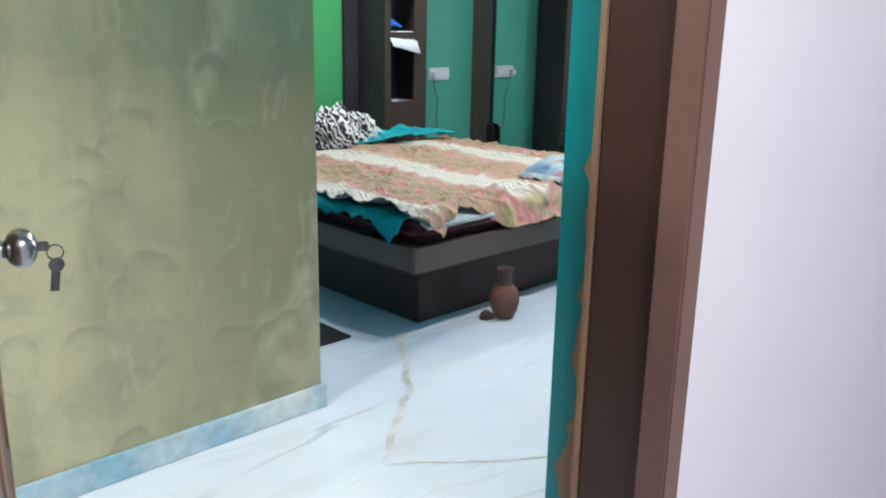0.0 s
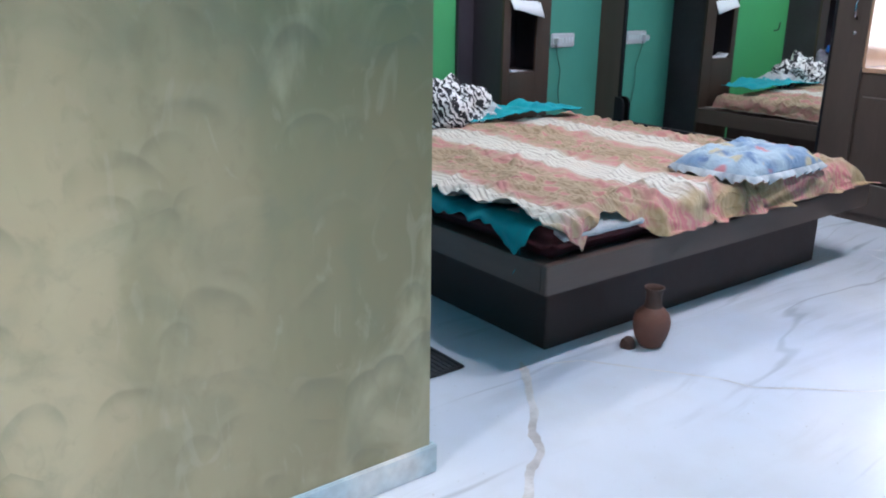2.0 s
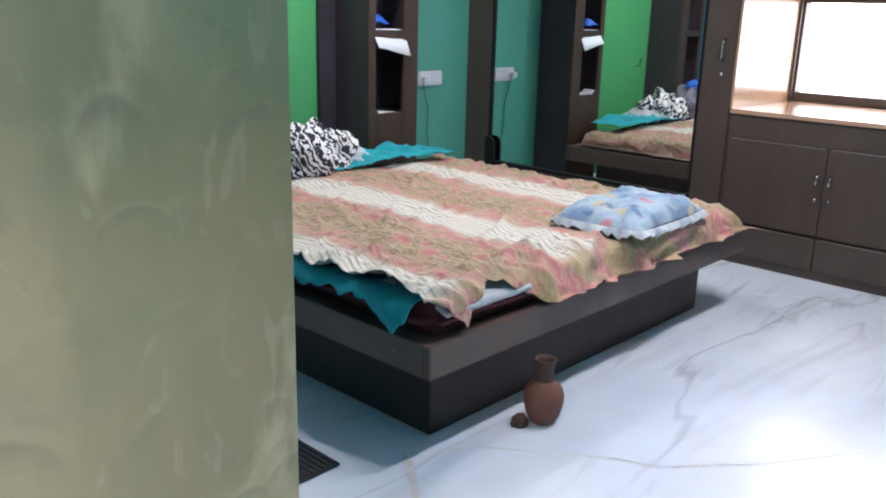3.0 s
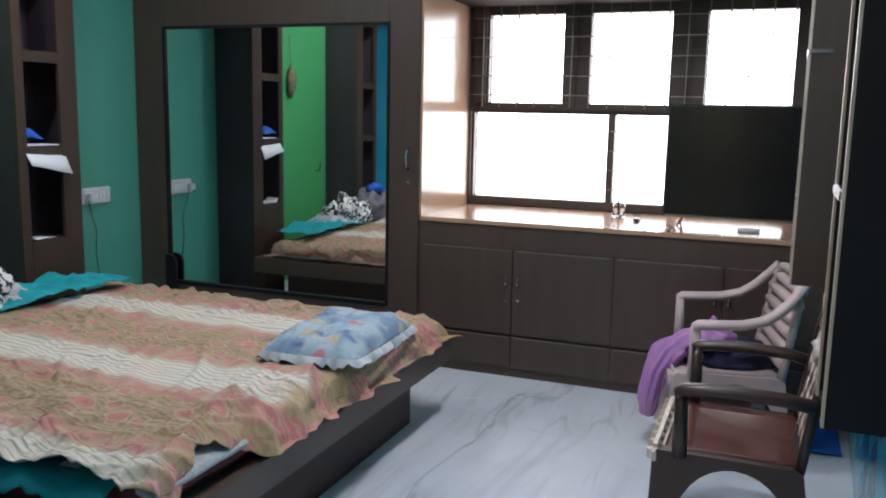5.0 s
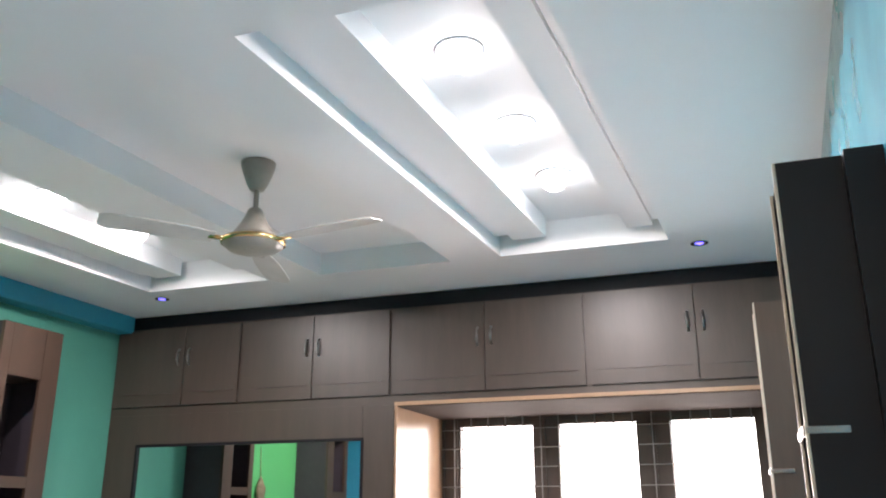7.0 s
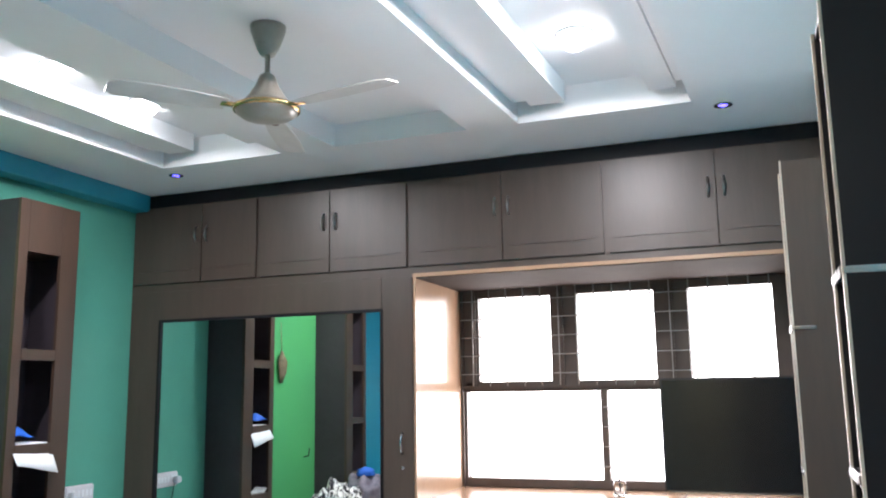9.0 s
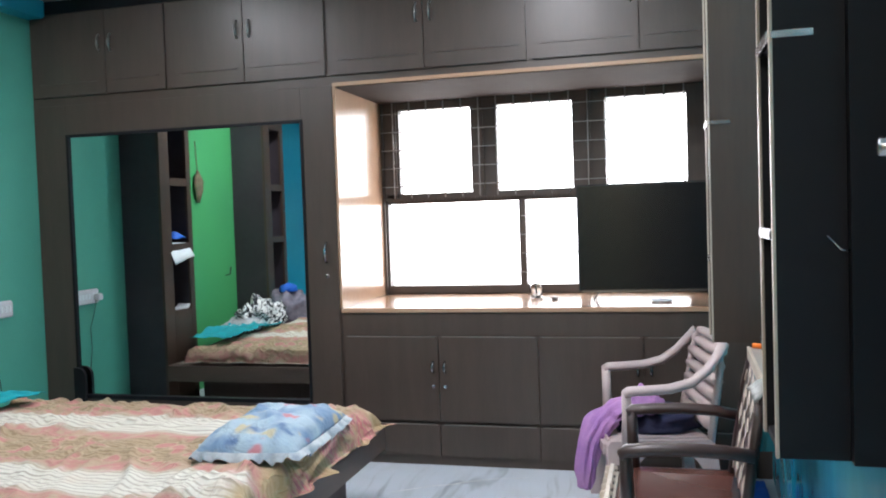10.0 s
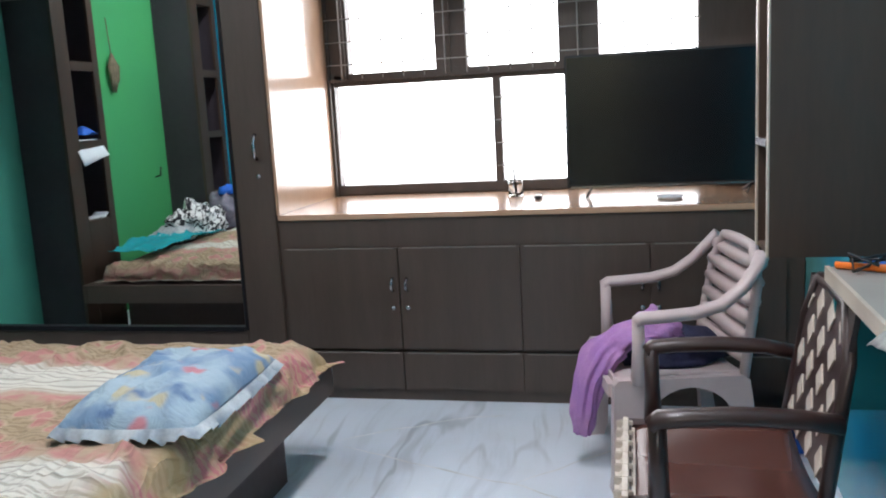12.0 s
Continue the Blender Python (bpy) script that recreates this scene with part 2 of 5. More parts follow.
    return g.finish(col, g.span(big, 0.3, 0.7, 0.30, 0.46), g.noise(9, 4), 0.08)


def marble_floor():
    """White marble: faint clouds, bundles of straight grey streaks on one slant, sparse darker veins, a film of dirt."""
    g = Graph("white_marble")
    w = g.vecmath("ADD", g.co, g.vecmath("MULTIPLY", g.noise_colour(0.9), (0.30, 0.30, 0.0)))
    along = g.mapping(scale=(0.22, 2.4, 1), rot=(0, 0, 24), vec=w)
    streak = g.noise(2.2, 6, along, rough=0.62)
    fine = g.noise(7.0, 5, g.mapping(scale=(0.16, 2.4, 1), rot=(0, 0, 31), vec=w), rough=0.6)
    vein = g.band(g.noise(0.9, 4, g.mapping(scale=(0.26, 1.5, 1), rot=(0, 0, 22), loc=(2, 5, 0), vec=w), distortion=0.3), 0.5, 0.001, 0.011)
    cross = g.band(g.noise(0.8, 4, g.mapping(scale=(0.24, 1.3, 1), rot=(0, 0, -48), loc=(4, 2, 0), vec=w), distortion=0.3), 0.5, 0.001, 0.008)
    mask = g.span(g.noise(0.9, 3, g.mapping(loc=(3, 8, 0))), 0.42, 0.62)
    mask2 = g.span(g.noise(1.1, 3, g.mapping(loc=(9, 1, 0))), 0.48, 0.66)
    col = g.mix(g.span(g.noise(0.9, 3, w), 0.25, 0.75), (0.68, 0.72, 0.78), (0.58, 0.63, 0.70))
    col = g.mix(g.math("MULTIPLY", g.span(streak, 0.50, 0.70, 0.0, 0.55), mask), col, (0.42, 0.45, 0.50))
    col = g.mix(g.math("MULTIPLY", g.span(fine, 0.54, 0.68, 0.0, 0.45), mask2), col, (0.40, 0.42, 0.44))
    col = g.mix(g.math("MULTIPLY", vein, g.math("MULTIPLY", mask, 0.5)), col, (0.26, 0.27, 0.30))
    col = g.mix(g.math("MULTIPLY", cross, g.math("MULTIPLY", mask2, 0.35)), col, (0.34, 0.34, 0.36))
    blue = g.span(g.noise(0.7, 2, g.mapping(loc=(1, 4, 0))), 0.5, 0.7, 0.0, 0.35)
    col = g.mix(blue, col, (0.46, 0.56, 0.74))
    col = g.mix(g.span(g.noise(6, 3), 0.35, 0.8, 0.0, 0.16), col, (0.48, 0.46, 0.42))
    col = g.mix(g.span(g.noise(60, 1), 0.74, 0.80, 0.0, 0.4), col, (0.30, 0.28, 0.25))
    return g.finish(col, g.span(g.noise(3, 4), 0.25, 0.75, 0.19, 0.255))


def blue_wall():
    """Sky-blue enamel over trowelled plaster, sea green in patches low down and along the top."""
    g = Graph("sky_blue_gloss_paint", 0.22)
    z = g.math("ADD", g.axis(2), g.math("MULTIPLY", g.noise(1.6, 2), 0.4))
    streak = g.noise(1.3, 3, g.mapping(scale=(1.2, 1, 0.7)))
    col = g.mix(g.span(streak, 0.4, 0.65, 0.0, 0.6), (0.028, 0.39, 0.60), (0.07, 0.46, 0.57))
    low = g.math("MULTIPLY", g.span(z, 0.9, 1.25, 1.0, 0.0), g.span(g.axis(0), 2.2, 2.7))
    col = g.mix(g.math("MULTIPLY", low, g.span(g.noise(1.1, 2), 0.35, 0.65)), col, (0.13, 0.42, 0.40))
    col = g.mix(g.span(z, 3.00, 3.06), col, (0.10, 0.27, 0.25))
    col = g.mix(g.math("MULTIPLY", g.span(z, 2.3, 2.7), 0.5), col, (0.14, 0.45, 0.50))
    return g.finish(col, g.span(g.noise(6, 4), 0.3, 0.7, 0.13, 0.24), g.noise(3.0, 2), 0.10, 0.02)


def bedsheet_cloth():
    """Printed cotton: cream bands with hairlines, pink borders and beige fields with a floral scroll."""
    g = Graph("printed_bedsheet", 0.85)
    g.co = g.uv()
    w = g.vecmath("ADD", g.co, g.vecmath("MULTIPLY", g.noise_colour(5.0, g.co), (0.035, 0.035, 0.0)))
    x = g.axis(0, w)
    ph = g.math("ABSOLUTE", g.math("SUBTRACT", g.math("FRACT", g.math("DIVIDE", g.math("SUBTRACT", x, 3.07), 0.80)), 0.5))
    cream = g.span(ph, 0.11, 0.21, 1.0, 0.0)
    pink = g.math("MULTIPLY", g.span(ph, 0.16, 0.19), g.span(ph, 0.25, 0.33, 1.0, 0.0))
    scroll = g.wave(9, 9.0, g.mapping(scale=(1.2, 1.0, 1), vec=g.co), dscale=2.2)
    petals = g.voronoi(11, w)
    patch = g.span(g.noise(7, 4, w), 0.43, 0.56)
    col = g.mix(g.span(scroll, 0.15, 0.85), (0.37, 0.275, 0.175), (0.28, 0.20, 0.12))
    col = g.mix(g.math("MULTIPLY", patch, g.span(petals, 0.35, 0.5, 0.8, 0.0)), col, (0.47, 0.18, 0.175))
    col = g.mix(g.math("MULTIPLY", g.band(petals, 0.42, 0.02, 0.05), 0.4), col, (0.52, 0.42, 0.28))
    pinkc = g.mix(g.span(g.noise(14, 4, w), 0.40, 0.62), (0.48, 0.20, 0.19), (0.44, 0.31, 0.22))
    col = g.mix(g.math("MULTIPLY", pink, 0.8), col, pinkc)
    lines = g.span(g.math("SINE", g.math("MULTIPLY", x, 200.0)), 0.2, 0.9, 0.0, 0.6)
    creamc = g.mix(lines, (0.60, 0.57, 0.50), (0.27, 0.24, 0.19))
    creamc = g.mix(g.span(g.noise(5, 4, w), 0.55, 0.7, 0.0, 0.3), creamc, (0.56, 0.42, 0.32))
    col = g.mix(cream, col, creamc)
    outline = g.band(g.noise(16, 3, w, distortion=1.5), 0.5, 0.006, 0.03)
    col = g.mix(g.math("MULTIPLY", outline, g.span(cream, 0.0, 1.0, 0.12, 0.03)), col, (0.25, 0.16, 0.11))
    hem = g.span(g.math("ADD", g.axis(1, w), g.math("MULTIPLY", g.noise(3, 3, g.co), 0.16)), 3.06, 3.14, 1.0, 0.0)
    hemc = g.mix(g.span(g.noise(5.5, 4, w), 0.44, 0.56), (0.50, 0.17, 0.18), (0.39, 0.275, 0.14))
    hemc = g.mix(g.span(scroll, 0.4, 0.7, 0.0, 0.5), hemc, (0.52, 0.39, 0.24))
    col = g.mix(g.math("MULTIPLY", hem, 0.9), col, hemc)
    ridge_a = g.math("ABSOLUTE", g.math("SUBTRACT", g.noise(2.6, 3, g.mapping(scale=(3.2, 0.8, 1), rot=(0, 0, 25), vec=w), distortion=0.4), 0.5))
    ridge_b = g.math("ABSOLUTE", g.math("SUBTRACT", g.noise(3.4, 3, g.mapping(scale=(0.8, 3.0, 1), rot=(0, 0, -20), vec=w), distortion=0.4), 0.5))
    fold = g.math("ADD", g.span(ridge_a, 0.0, 0.05, 1.0, 0.0), g.math("MULTIPLY", g.span(ridge_b, 0.0, 0.045, 1.0, 0.0), 0.8))
    fold = g.math("MULTIPLY", fold, g.span(g.noise(2.0, 2, g.co), 0.40, 0.60, 0.1, 1.0))
    return g.finish(col, 0.85, g.math("ADD", fold, g.math("MULTIPLY", g.noise(15, 4, w), 0.5)), 0.55, 0.012)


def zebra_cloth():
    g = Graph("zebra_fleece", 0.9)
    w = g.wave(9.5, 9.0, g.mapping(rot=(20, 30, 50)), dscale=2.4)
    return g.finish(g.mix(g.span(w, 0.45, 0.55), (0.02, 0.02, 0.025), (0.74, 0.73, 0.72)), 0.9, g.noise(12, 5), 0.5)


def floral_cotton():
    """Watercolour blooms on pale blue: dark blue washes, cream and pink flowers."""
    g = Graph("blue_floral_cotton", 0.85)
    w = g.vecmath("ADD", g.co, g.vecmath("MULTIPLY", g.noise_colour(9.0), (0.06, 0.06, 0.06)))
    col = g.mix(g.span(g.noise(5, 4, w), 0.40, 0.60), (0.31, 0.40, 0.46), (0.15, 0.24, 0.36))
    col = g.mix(g.span(g.noise(4.5, 3, g.mapping(loc=(3, 7, 2), vec=w)), 0.53, 0.62, 0.0, 0.85), col, (0.05, 0.11, 0.24))
    cells = g.voronoi(9, w)
    tint = g.noise(6, 2, g.mapping(loc=(5, 2, 1)))
    col = g.mix(g.math("MULTIPLY", g.span(cells, 0.16, 0.34, 0.95, 0.0), g.span(tint, 0.50, 0.54)), col, (0.46, 0.17, 0.19))
    col = g.mix(g.math("MULTIPLY", g.span(cells, 0.25, 0.48, 0.95, 0.0), g.span(tint, 0.48, 0.44)), col, (0.44, 0.38, 0.24))
    return g.finish(col, 0.85, g.noise(9, 6, distortion=1.0), 0.8, 0.03)


M_GOLD, M_FLOOR, M_SOUTH = gold_wall(), marble_floor(), blue_wall()
M_SHEET, M_ZEBRA, M_FLORAL = bedsheet_cloth(), zebra_cloth(), floral_cotton()
M_PURPLE = material("lilac_towel", (0.36, 0.17, 0.44), 0.9, spots=0.7, scale=7, second=(0.48, 0.25, 0.46), fine=0.12, bump=0.5, bump_scale=120)
M_NAVY = material("navy_cloth", (0.012, 0.014, 0.05), 0.85, spots=0.6, scale=9, fine=0.2, bump=0.3, bump_scale=60)
M_QUILT = material("speckled_white_quilt", (0.52, 0.53, 0.54), 0.9, spots=0.9, scale=40, second=(0.42, 0.43, 0.46), fine=0.2, bump=0.3, bump_scale=60)
M_GREYBLANKET = material("grey_lilac_blanket", (0.22, 0.20, 0.25), 0.9, spots=0.9, scale=14, second=(0.10, 0.09, 0.12), fine=0.25, bump=0.5, bump_scale=40)
M_BLUECLOTH = material("bright_blue_cloth", (0.01, 0.13, 0.60), 0.7, spots=0.6, scale=9, fine=0.15)
M_PAPER = material("white_paper", (0.80, 0.82, 0.84), 0.8, spots=0.5, scale=8, second=(0.68, 0.74, 0.80), fine=0.04)
M_CLAY = material("terracotta", (0.15, 0.060, 0.040), 0.75, spots=0.8, scale=9, second=(0.13, 0.055, 0.038), fine=0.2, bump=0.2, bump_scale=50)
# darker clay for the pot's neck and the lump beside it
M_CLAYDARK = material("dark_terracotta", (0.085, 0.045, 0.034), 0.8, spots=0.8, scale=9, fine=0.2, bump=0.2, bump_scale=50)
M_MAT = material("dark_doormat", (0.025, 0.027, 0.032), 0.95, spots=0.7, scale=10, second=(0.045, 0.045, 0.05), fine=0.3, bump=0.8, bump_scale=150)
M_CHAIRW = material("pinkish_white_plastic", (0.52, 0.42, 0.41), 0.35, spots=0.5, scale=5, second=(0.46, 0.36, 0.35), fine=0.06)
M_CHAIRB = material("dark_brown_plastic", (0.034, 0.017, 0.015), 0.33, bump=0.02, bump_scale=200)
M_CHAIRSEAT = material("reddish_brown_plastic", (0.090, 0.034, 0.026), 0.24, bump=0.05, bump_scale=14)
M_CREAM = material("cream_plastic", (0.66, 0.58, 0.50), 0.3, spots=0.6, scale=14, second=(0.50, 0.40, 0.33), fine=0.1)
# ivory darkened for the fan's backlit shade; blades kept pale like the ceiling
M_FAN = material("shaded_ivory_enamel", (0.34, 0.31, 0.265), 0.3, spots=0.4, scale=6, fine=0.08)
M_BLADE = material("pale_enamel", (0.62, 0.60, 0.57), 0.35, spots=0.4, scale=6, fine=0.06)
M_BRASS = material("brass", (0.62, 0.43, 0.20), 0.25, metal=1.0)
M_HANDLE = material("antique_nickel", (0.28, 0.27, 0.26), 0.28, metal=1.0)
M_GRILL = material("grey_steel_bar", (0.42, 0.41, 0.40), 0.45, spots=0.5, scale=20, fine=0.15)
M_WINFRAME = material("brown_window_frame", (0.10, 0.075, 0.062), 0.45, spots=0.6, scale=3, fine=0.15, stretch=(3, 3, 0.5))
M_GREYTOP = material("grey_laminate", (0.30, 0.28, 0.25), 0.4, spots=0.6, scale=5, second=(0.24, 0.22, 0.20), fine=0.1)
M_ORANGE = material("orange_plastic", (0.75, 0.17, 0.02), 0.4)
M_PENBLUE = material("blue_plastic", (0.01, 0.12, 0.5), 0.35)
M_STRAW = material("dried_straw", (0.20, 0.16, 0.10), 0.9, spots=0.8, scale=30, fine=0.3)
M_BAG = material("clear_plastic_bag", (0.20, 0.21, 0.20), 0.42, spots=0.8, scale=16, second=(0.13, 0.14, 0.14), fine=0.2, bump=0.5, bump_scale=30)
M_ACRYL = bpy.data.materials.new("clear_plastic")
M_ACRYL.use_nodes = True
M_ACRYL.node_tree.nodes["Principled BSDF"].inputs["Transmission Weight"].default_value = 1.0
M_ACRYL.node_tree.nodes["Principled BSDF"].inputs["Roughness"].default_value = 0.05


# ---- mesh helpers ----
def mesh_object(name, verts, faces, mat, parent=None, smooth=False):
    me = bpy.data.meshes.new(name)
    me.from_pydata(verts, [], faces)
    me.update()
    for mm in (mat if isinstance(mat, (list, tuple)) else [mat]):
        me.materials.append(mm)
    if smooth:
        me.polygons.foreach_set("use_smooth", [True] * len(me.polygons))
    ob = new(name, me)
    if parent:
        ob.parent = parent
    return ob


def bm_object(name, bm, mat, parent=None, smooth=False):
    me = bpy.data.meshes.new(name)
    bmesh.ops.recalc_face_normals(bm, faces=bm.faces)
    bm.to_mesh(me)
    bm.free()
    for mm in (mat if isinstance(mat, (list, tuple)) else [mat]):
        me.materials.append(mm)
    if smooth:
        me.polygons.foreach_set("use_smooth", [True] * len(me.polygons))
    ob = new(name, me)
    if parent:
        ob.parent = parent
    return ob


def add_box(bm, x0, x1, y0, y1, z0, z1, bevel=0.0, mat=0, segments=2):
    """A box added to bm, with its edges rounded by bevel."""
    made = bmesh.ops.create_cube(bm, size=1)
    vs = made["verts"]
    for v in vs:
        v.co = Vector((x0 + (v.co.x + 0.5) * (x1 - x0), y0 + (v.co.y + 0.5) * (y1 - y0), z0 + (v.co.z + 0.5) * (z1 - z0)))
    fs = {f for v in vs for f in v.link_faces}
    for f in fs:
        f.material_index = mat
    if bevel:
        es = {e for v in vs for e in v.link_edges}
        bmesh.ops.bevel(bm, geom=list(es), offset=bevel, segments=segments, affect="EDGES", material=-1)
    return vs


def box(name, x0, x1, y0, y1, z0, z1, mat, parent=None, bevel=0.003):
    bm = bmesh.new()
    add_box(bm, x0, x1, y0, y1, z0, z1, bevel)
    return bm_object(name, bm, mat, parent)


def boxes(name, rows, mat, parent=None, bevel=0.003):
    """Several boxes (x0, x1, y0, y1, z0, z1) joined into one part."""
    bm = bmesh.new()
    for r in rows:
        add_box(bm, *r[:6], bevel, r[6] if len(r) > 6 else 0)
    return bm_object(name, bm, mat, parent)


def prism(name, outline, z0, z1, mat, parent=None):
    """An upright prism on a plan outline."""
    n = len(outline)
    verts = [(x, y, z0) for x, y in outline] + [(x, y, z1) for x, y in outline]
    faces = [tuple(range(n))[::-1], tuple(range(n, 2 * n))] + [(i, (i + 1) % n, n + (i + 1) % n, n + i) for i in range(n)]
    ob = mesh_object(name, verts, faces, mat, parent)
    bm = bmesh.new()
    bm.from_mesh(ob.data)
    bmesh.ops.recalc_face_normals(bm, faces=bm.faces)
    bm.to_mesh(ob.data)
    bm.free()
    return ob


def revolve(name, profile, mat, parent=None, steps=28, at=(0, 0, 0)):
    """A turned body from (radius, height) pairs, about z."""
    verts, faces = [], []
    for r, z in profile:
        for k in range(steps):
            a = 2 * math.pi * k / steps
            verts.append((at[0] + r * math.cos(a), at[1] + r * math.sin(a), at[2] + z))
    for i in range(len(profile) - 1):
        for k in range(steps):
            k2 = (k + 1) % steps
            faces.append((i * steps + k, i * steps + k2, (i + 1) * steps + k2, (i + 1) * steps + k))
    return mesh_object(name, verts, faces, mat, parent, smooth=True)


def tube(name, points, radius, mat, parent=None, steps=8, flat=1.0, closed_ends=True):
    """A round rod along points; radius one number or one for each point."""
    pts = [Vector(p) for p in points]
    rad = radius if isinstance(radius, (list, tuple)) else [radius] * len(pts)
    verts, faces = [], []
    up = Vector((0.03, 0.02, 1))
    for i, p in enumerate(pts):
        d = (pts[min(i + 1, len(pts) - 1)] - pts[max(i - 1, 0)]).normalized()
        if abs(d.dot(up.normalized())) > 0.97:
            side = d.cross(Vector((0, 1, 0.05))).normalized()
        else:
            side = d.cross(up).normalized()
        over = side.cross(d).normalized()
        for k in range(steps):
            a = 2 * math.pi * k / steps
            verts.append(tuple(p + rad[i] * (math.cos(a) * side + flat * math.sin(a) * over)))
    for i in range(len(pts) - 1):
        for k in range(steps):
            k2 = (k + 1) % steps
            faces.append((i * steps + k, i * steps + k2, (i + 1) * steps + k2, (i + 1) * steps + k))
    if closed_ends:
        faces.append(tuple(range(steps))[::-1])
        faces.append(tuple(range((len(pts) - 1) * steps, len(pts) * steps)))
    return mesh_object(name, verts, faces, mat, parent, smooth=True)


def thing(name, at=(0, 0, 0), rz=0.0):
    ob = new(name)
    ob.matrix_basis = pose(*at, 0, 0, rz)
    return ob


def structure(ob, label, category):
    return tagged(ob, label, category, kind="structure")


# ---- the shell of the room ----
CEIL = 2.96
WEST, NORTH, EAST = 0.80, 5.60, 6.62
SLANT = 0.04


def south(x):
    """The blue wall's inner face: it runs a little aslant."""
    return 1.27 - SLANT * x


floor = box("floor", -2.2, 7.2, -2.6, 6.0, -0.12, 0.0, M_FLOOR, bevel=0)
structure(floor, "white marble floor with grey veins, glossy and lightly soiled", "floor")

# blue wall with the doorway: two piers and a lintel, thick, with the white hall paint on the outer side
JL, JR, DOOR_TOP = 0.23, 1.36, 2.12
wall_south = prism("wall_south", [(JR, south(JR)), (7.0, south(7.0)), (7.0, 0.93), (JR, 0.97)], 0, 3.3, M_SOUTH)
structure(wall_south, "sky-blue glossy painted wall with uneven plaster", "wall")
wall_south_left = prism("wall_south_door_side", [(-1.2, south(-1.2)), (JL, south(JL)), (JL, 0.97), (-1.2, 0.97)], 0, 3.3, M_TEAL)
structure(wall_south_left, "teal painted wall beside the door", "wall")
lintel = prism("wall_south_lintel", [(JL, south(JL)), (JR, south(JR)), (JR, 0.97), (JL, 0.97)], DOOR_TOP, 3.3, M_TEAL)
structure(lintel, "teal painted wall over the door", "wall")
skin = box("wall_hall", JR, 4.0, 0.955, 0.968, 0, 3.0, M_WHITEWALL, bevel=0)
structure(skin, "white wall of the hall with a faint lilac tint", "wall")
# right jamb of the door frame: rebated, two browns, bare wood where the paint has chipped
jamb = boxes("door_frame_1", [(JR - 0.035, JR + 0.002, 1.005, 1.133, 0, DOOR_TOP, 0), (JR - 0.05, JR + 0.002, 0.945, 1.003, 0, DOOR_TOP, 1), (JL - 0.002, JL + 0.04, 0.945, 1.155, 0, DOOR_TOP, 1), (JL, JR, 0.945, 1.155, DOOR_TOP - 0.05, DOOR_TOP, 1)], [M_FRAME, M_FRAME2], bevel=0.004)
structure(jamb, "chocolate brown wooden door frame, scuffed and faded", "door frame")
chip = boxes("trim", [(JR - 0.036, JR - 0.004, 1.134, 1.150, 0, DOOR_TOP)], M_RAWWOOD, bevel=0.003)
structure(chip, "bare wooden edge of the door frame with chipped paint", "trim")
reveal = prism("door_reveal", [(JR - 0.014, 1.150), (JR, 1.150), (JR + 0.03, south(JR) + 0.008), (JR - 0.014, south(JR) + 0.008)], 0, DOOR_TOP, M_TEAL)
structure(reveal, "teal painted door reveal with chipped edge", "trim")



def chipped_edge():
    """Paint broken away along the reveal: a ragged strip of bare wood just proud of it."""
    rows_, verts, faces = 70, [], []
    for k in range(rows_ + 1):
        z = 0.05 + 1.25 * k / rows_
        bare = 0.010 + 0.060 * max(0.0, noise.noise(Vector((0, 3.0, z * 4.5)))) + 0.030 * max(0.0, noise.noise(Vector((5, 1.0, z * 22))))
        bare *= min(1.0, k / 4, (rows_ - k) / 6)
        for x in (JR - 0.0170, JR - 0.0135):
            verts += [(x, 1.1508, z), (x, 1.1512 + bare, z)]
    for k in range(rows_):
        a, b = 4 * k, 4 * k + 4
        faces += [(a, a + 1, b + 1, b), (a + 2, b + 2, b + 3, a + 3), (a + 1, a + 3, b + 3, b + 1), (a, b, b + 2, a + 2)]
    return mesh_object("chipped_edge", verts, faces, M_RAWWOOD, chip)


chipped_edge()

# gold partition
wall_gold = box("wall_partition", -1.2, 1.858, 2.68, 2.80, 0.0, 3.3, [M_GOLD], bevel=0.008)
structure(wall_gold, "olive-gold textured partition wall with swirled strokes", "wall")
skirt = boxes("baseboard", [(-1.2, 1.872, 2.666, 2.681, 0, 0.093), (1.858, 1.872, 2.681, 2.81, 0, 0.093)], M_SKIRT, bevel=0.004)
structure(skirt, "pale blue marble skirting along the partition", "baseboard")
wall_alcove = box("wall_alcove", -1.3, -1.2, 0.9, 2.9, 0, 3.3, M_GOLD, bevel=0)
structure(wall_alcove, "plain painted wall closing the passage", "wall")
wall_west = box("wall_west", WEST - 0.12, WEST, 2.80, 5.8, 0, 3.3, M_BLUE, bevel=0)
structure(wall_west, "sky-blue painted wall behind the bed", "wall")

# green wall in three paints
wall_north = boxes("wall_north", [(4.37, 6.9, NORTH, NORTH + 0.15, 0, 3.3, 0), (2.6, 4.37, NORTH, NORTH + 0.15, 0, 3.3, 1), (WEST - 0.12, 2.6, NORTH, NORTH + 0.15, 0, 3.3, 2)],
                   [M_TEALGREEN, M_GREEN, M_BLUE], bevel=0)
structure(wall_north, "wall painted lime green, sea green and blue", "wall")
beam = box("beam", WEST, 5.66, 5.47, NORTH, 2.845, 3.2, M_BLUE, bevel=0.005)
structure(beam, "blue painted beam under the ceiling", "beam")

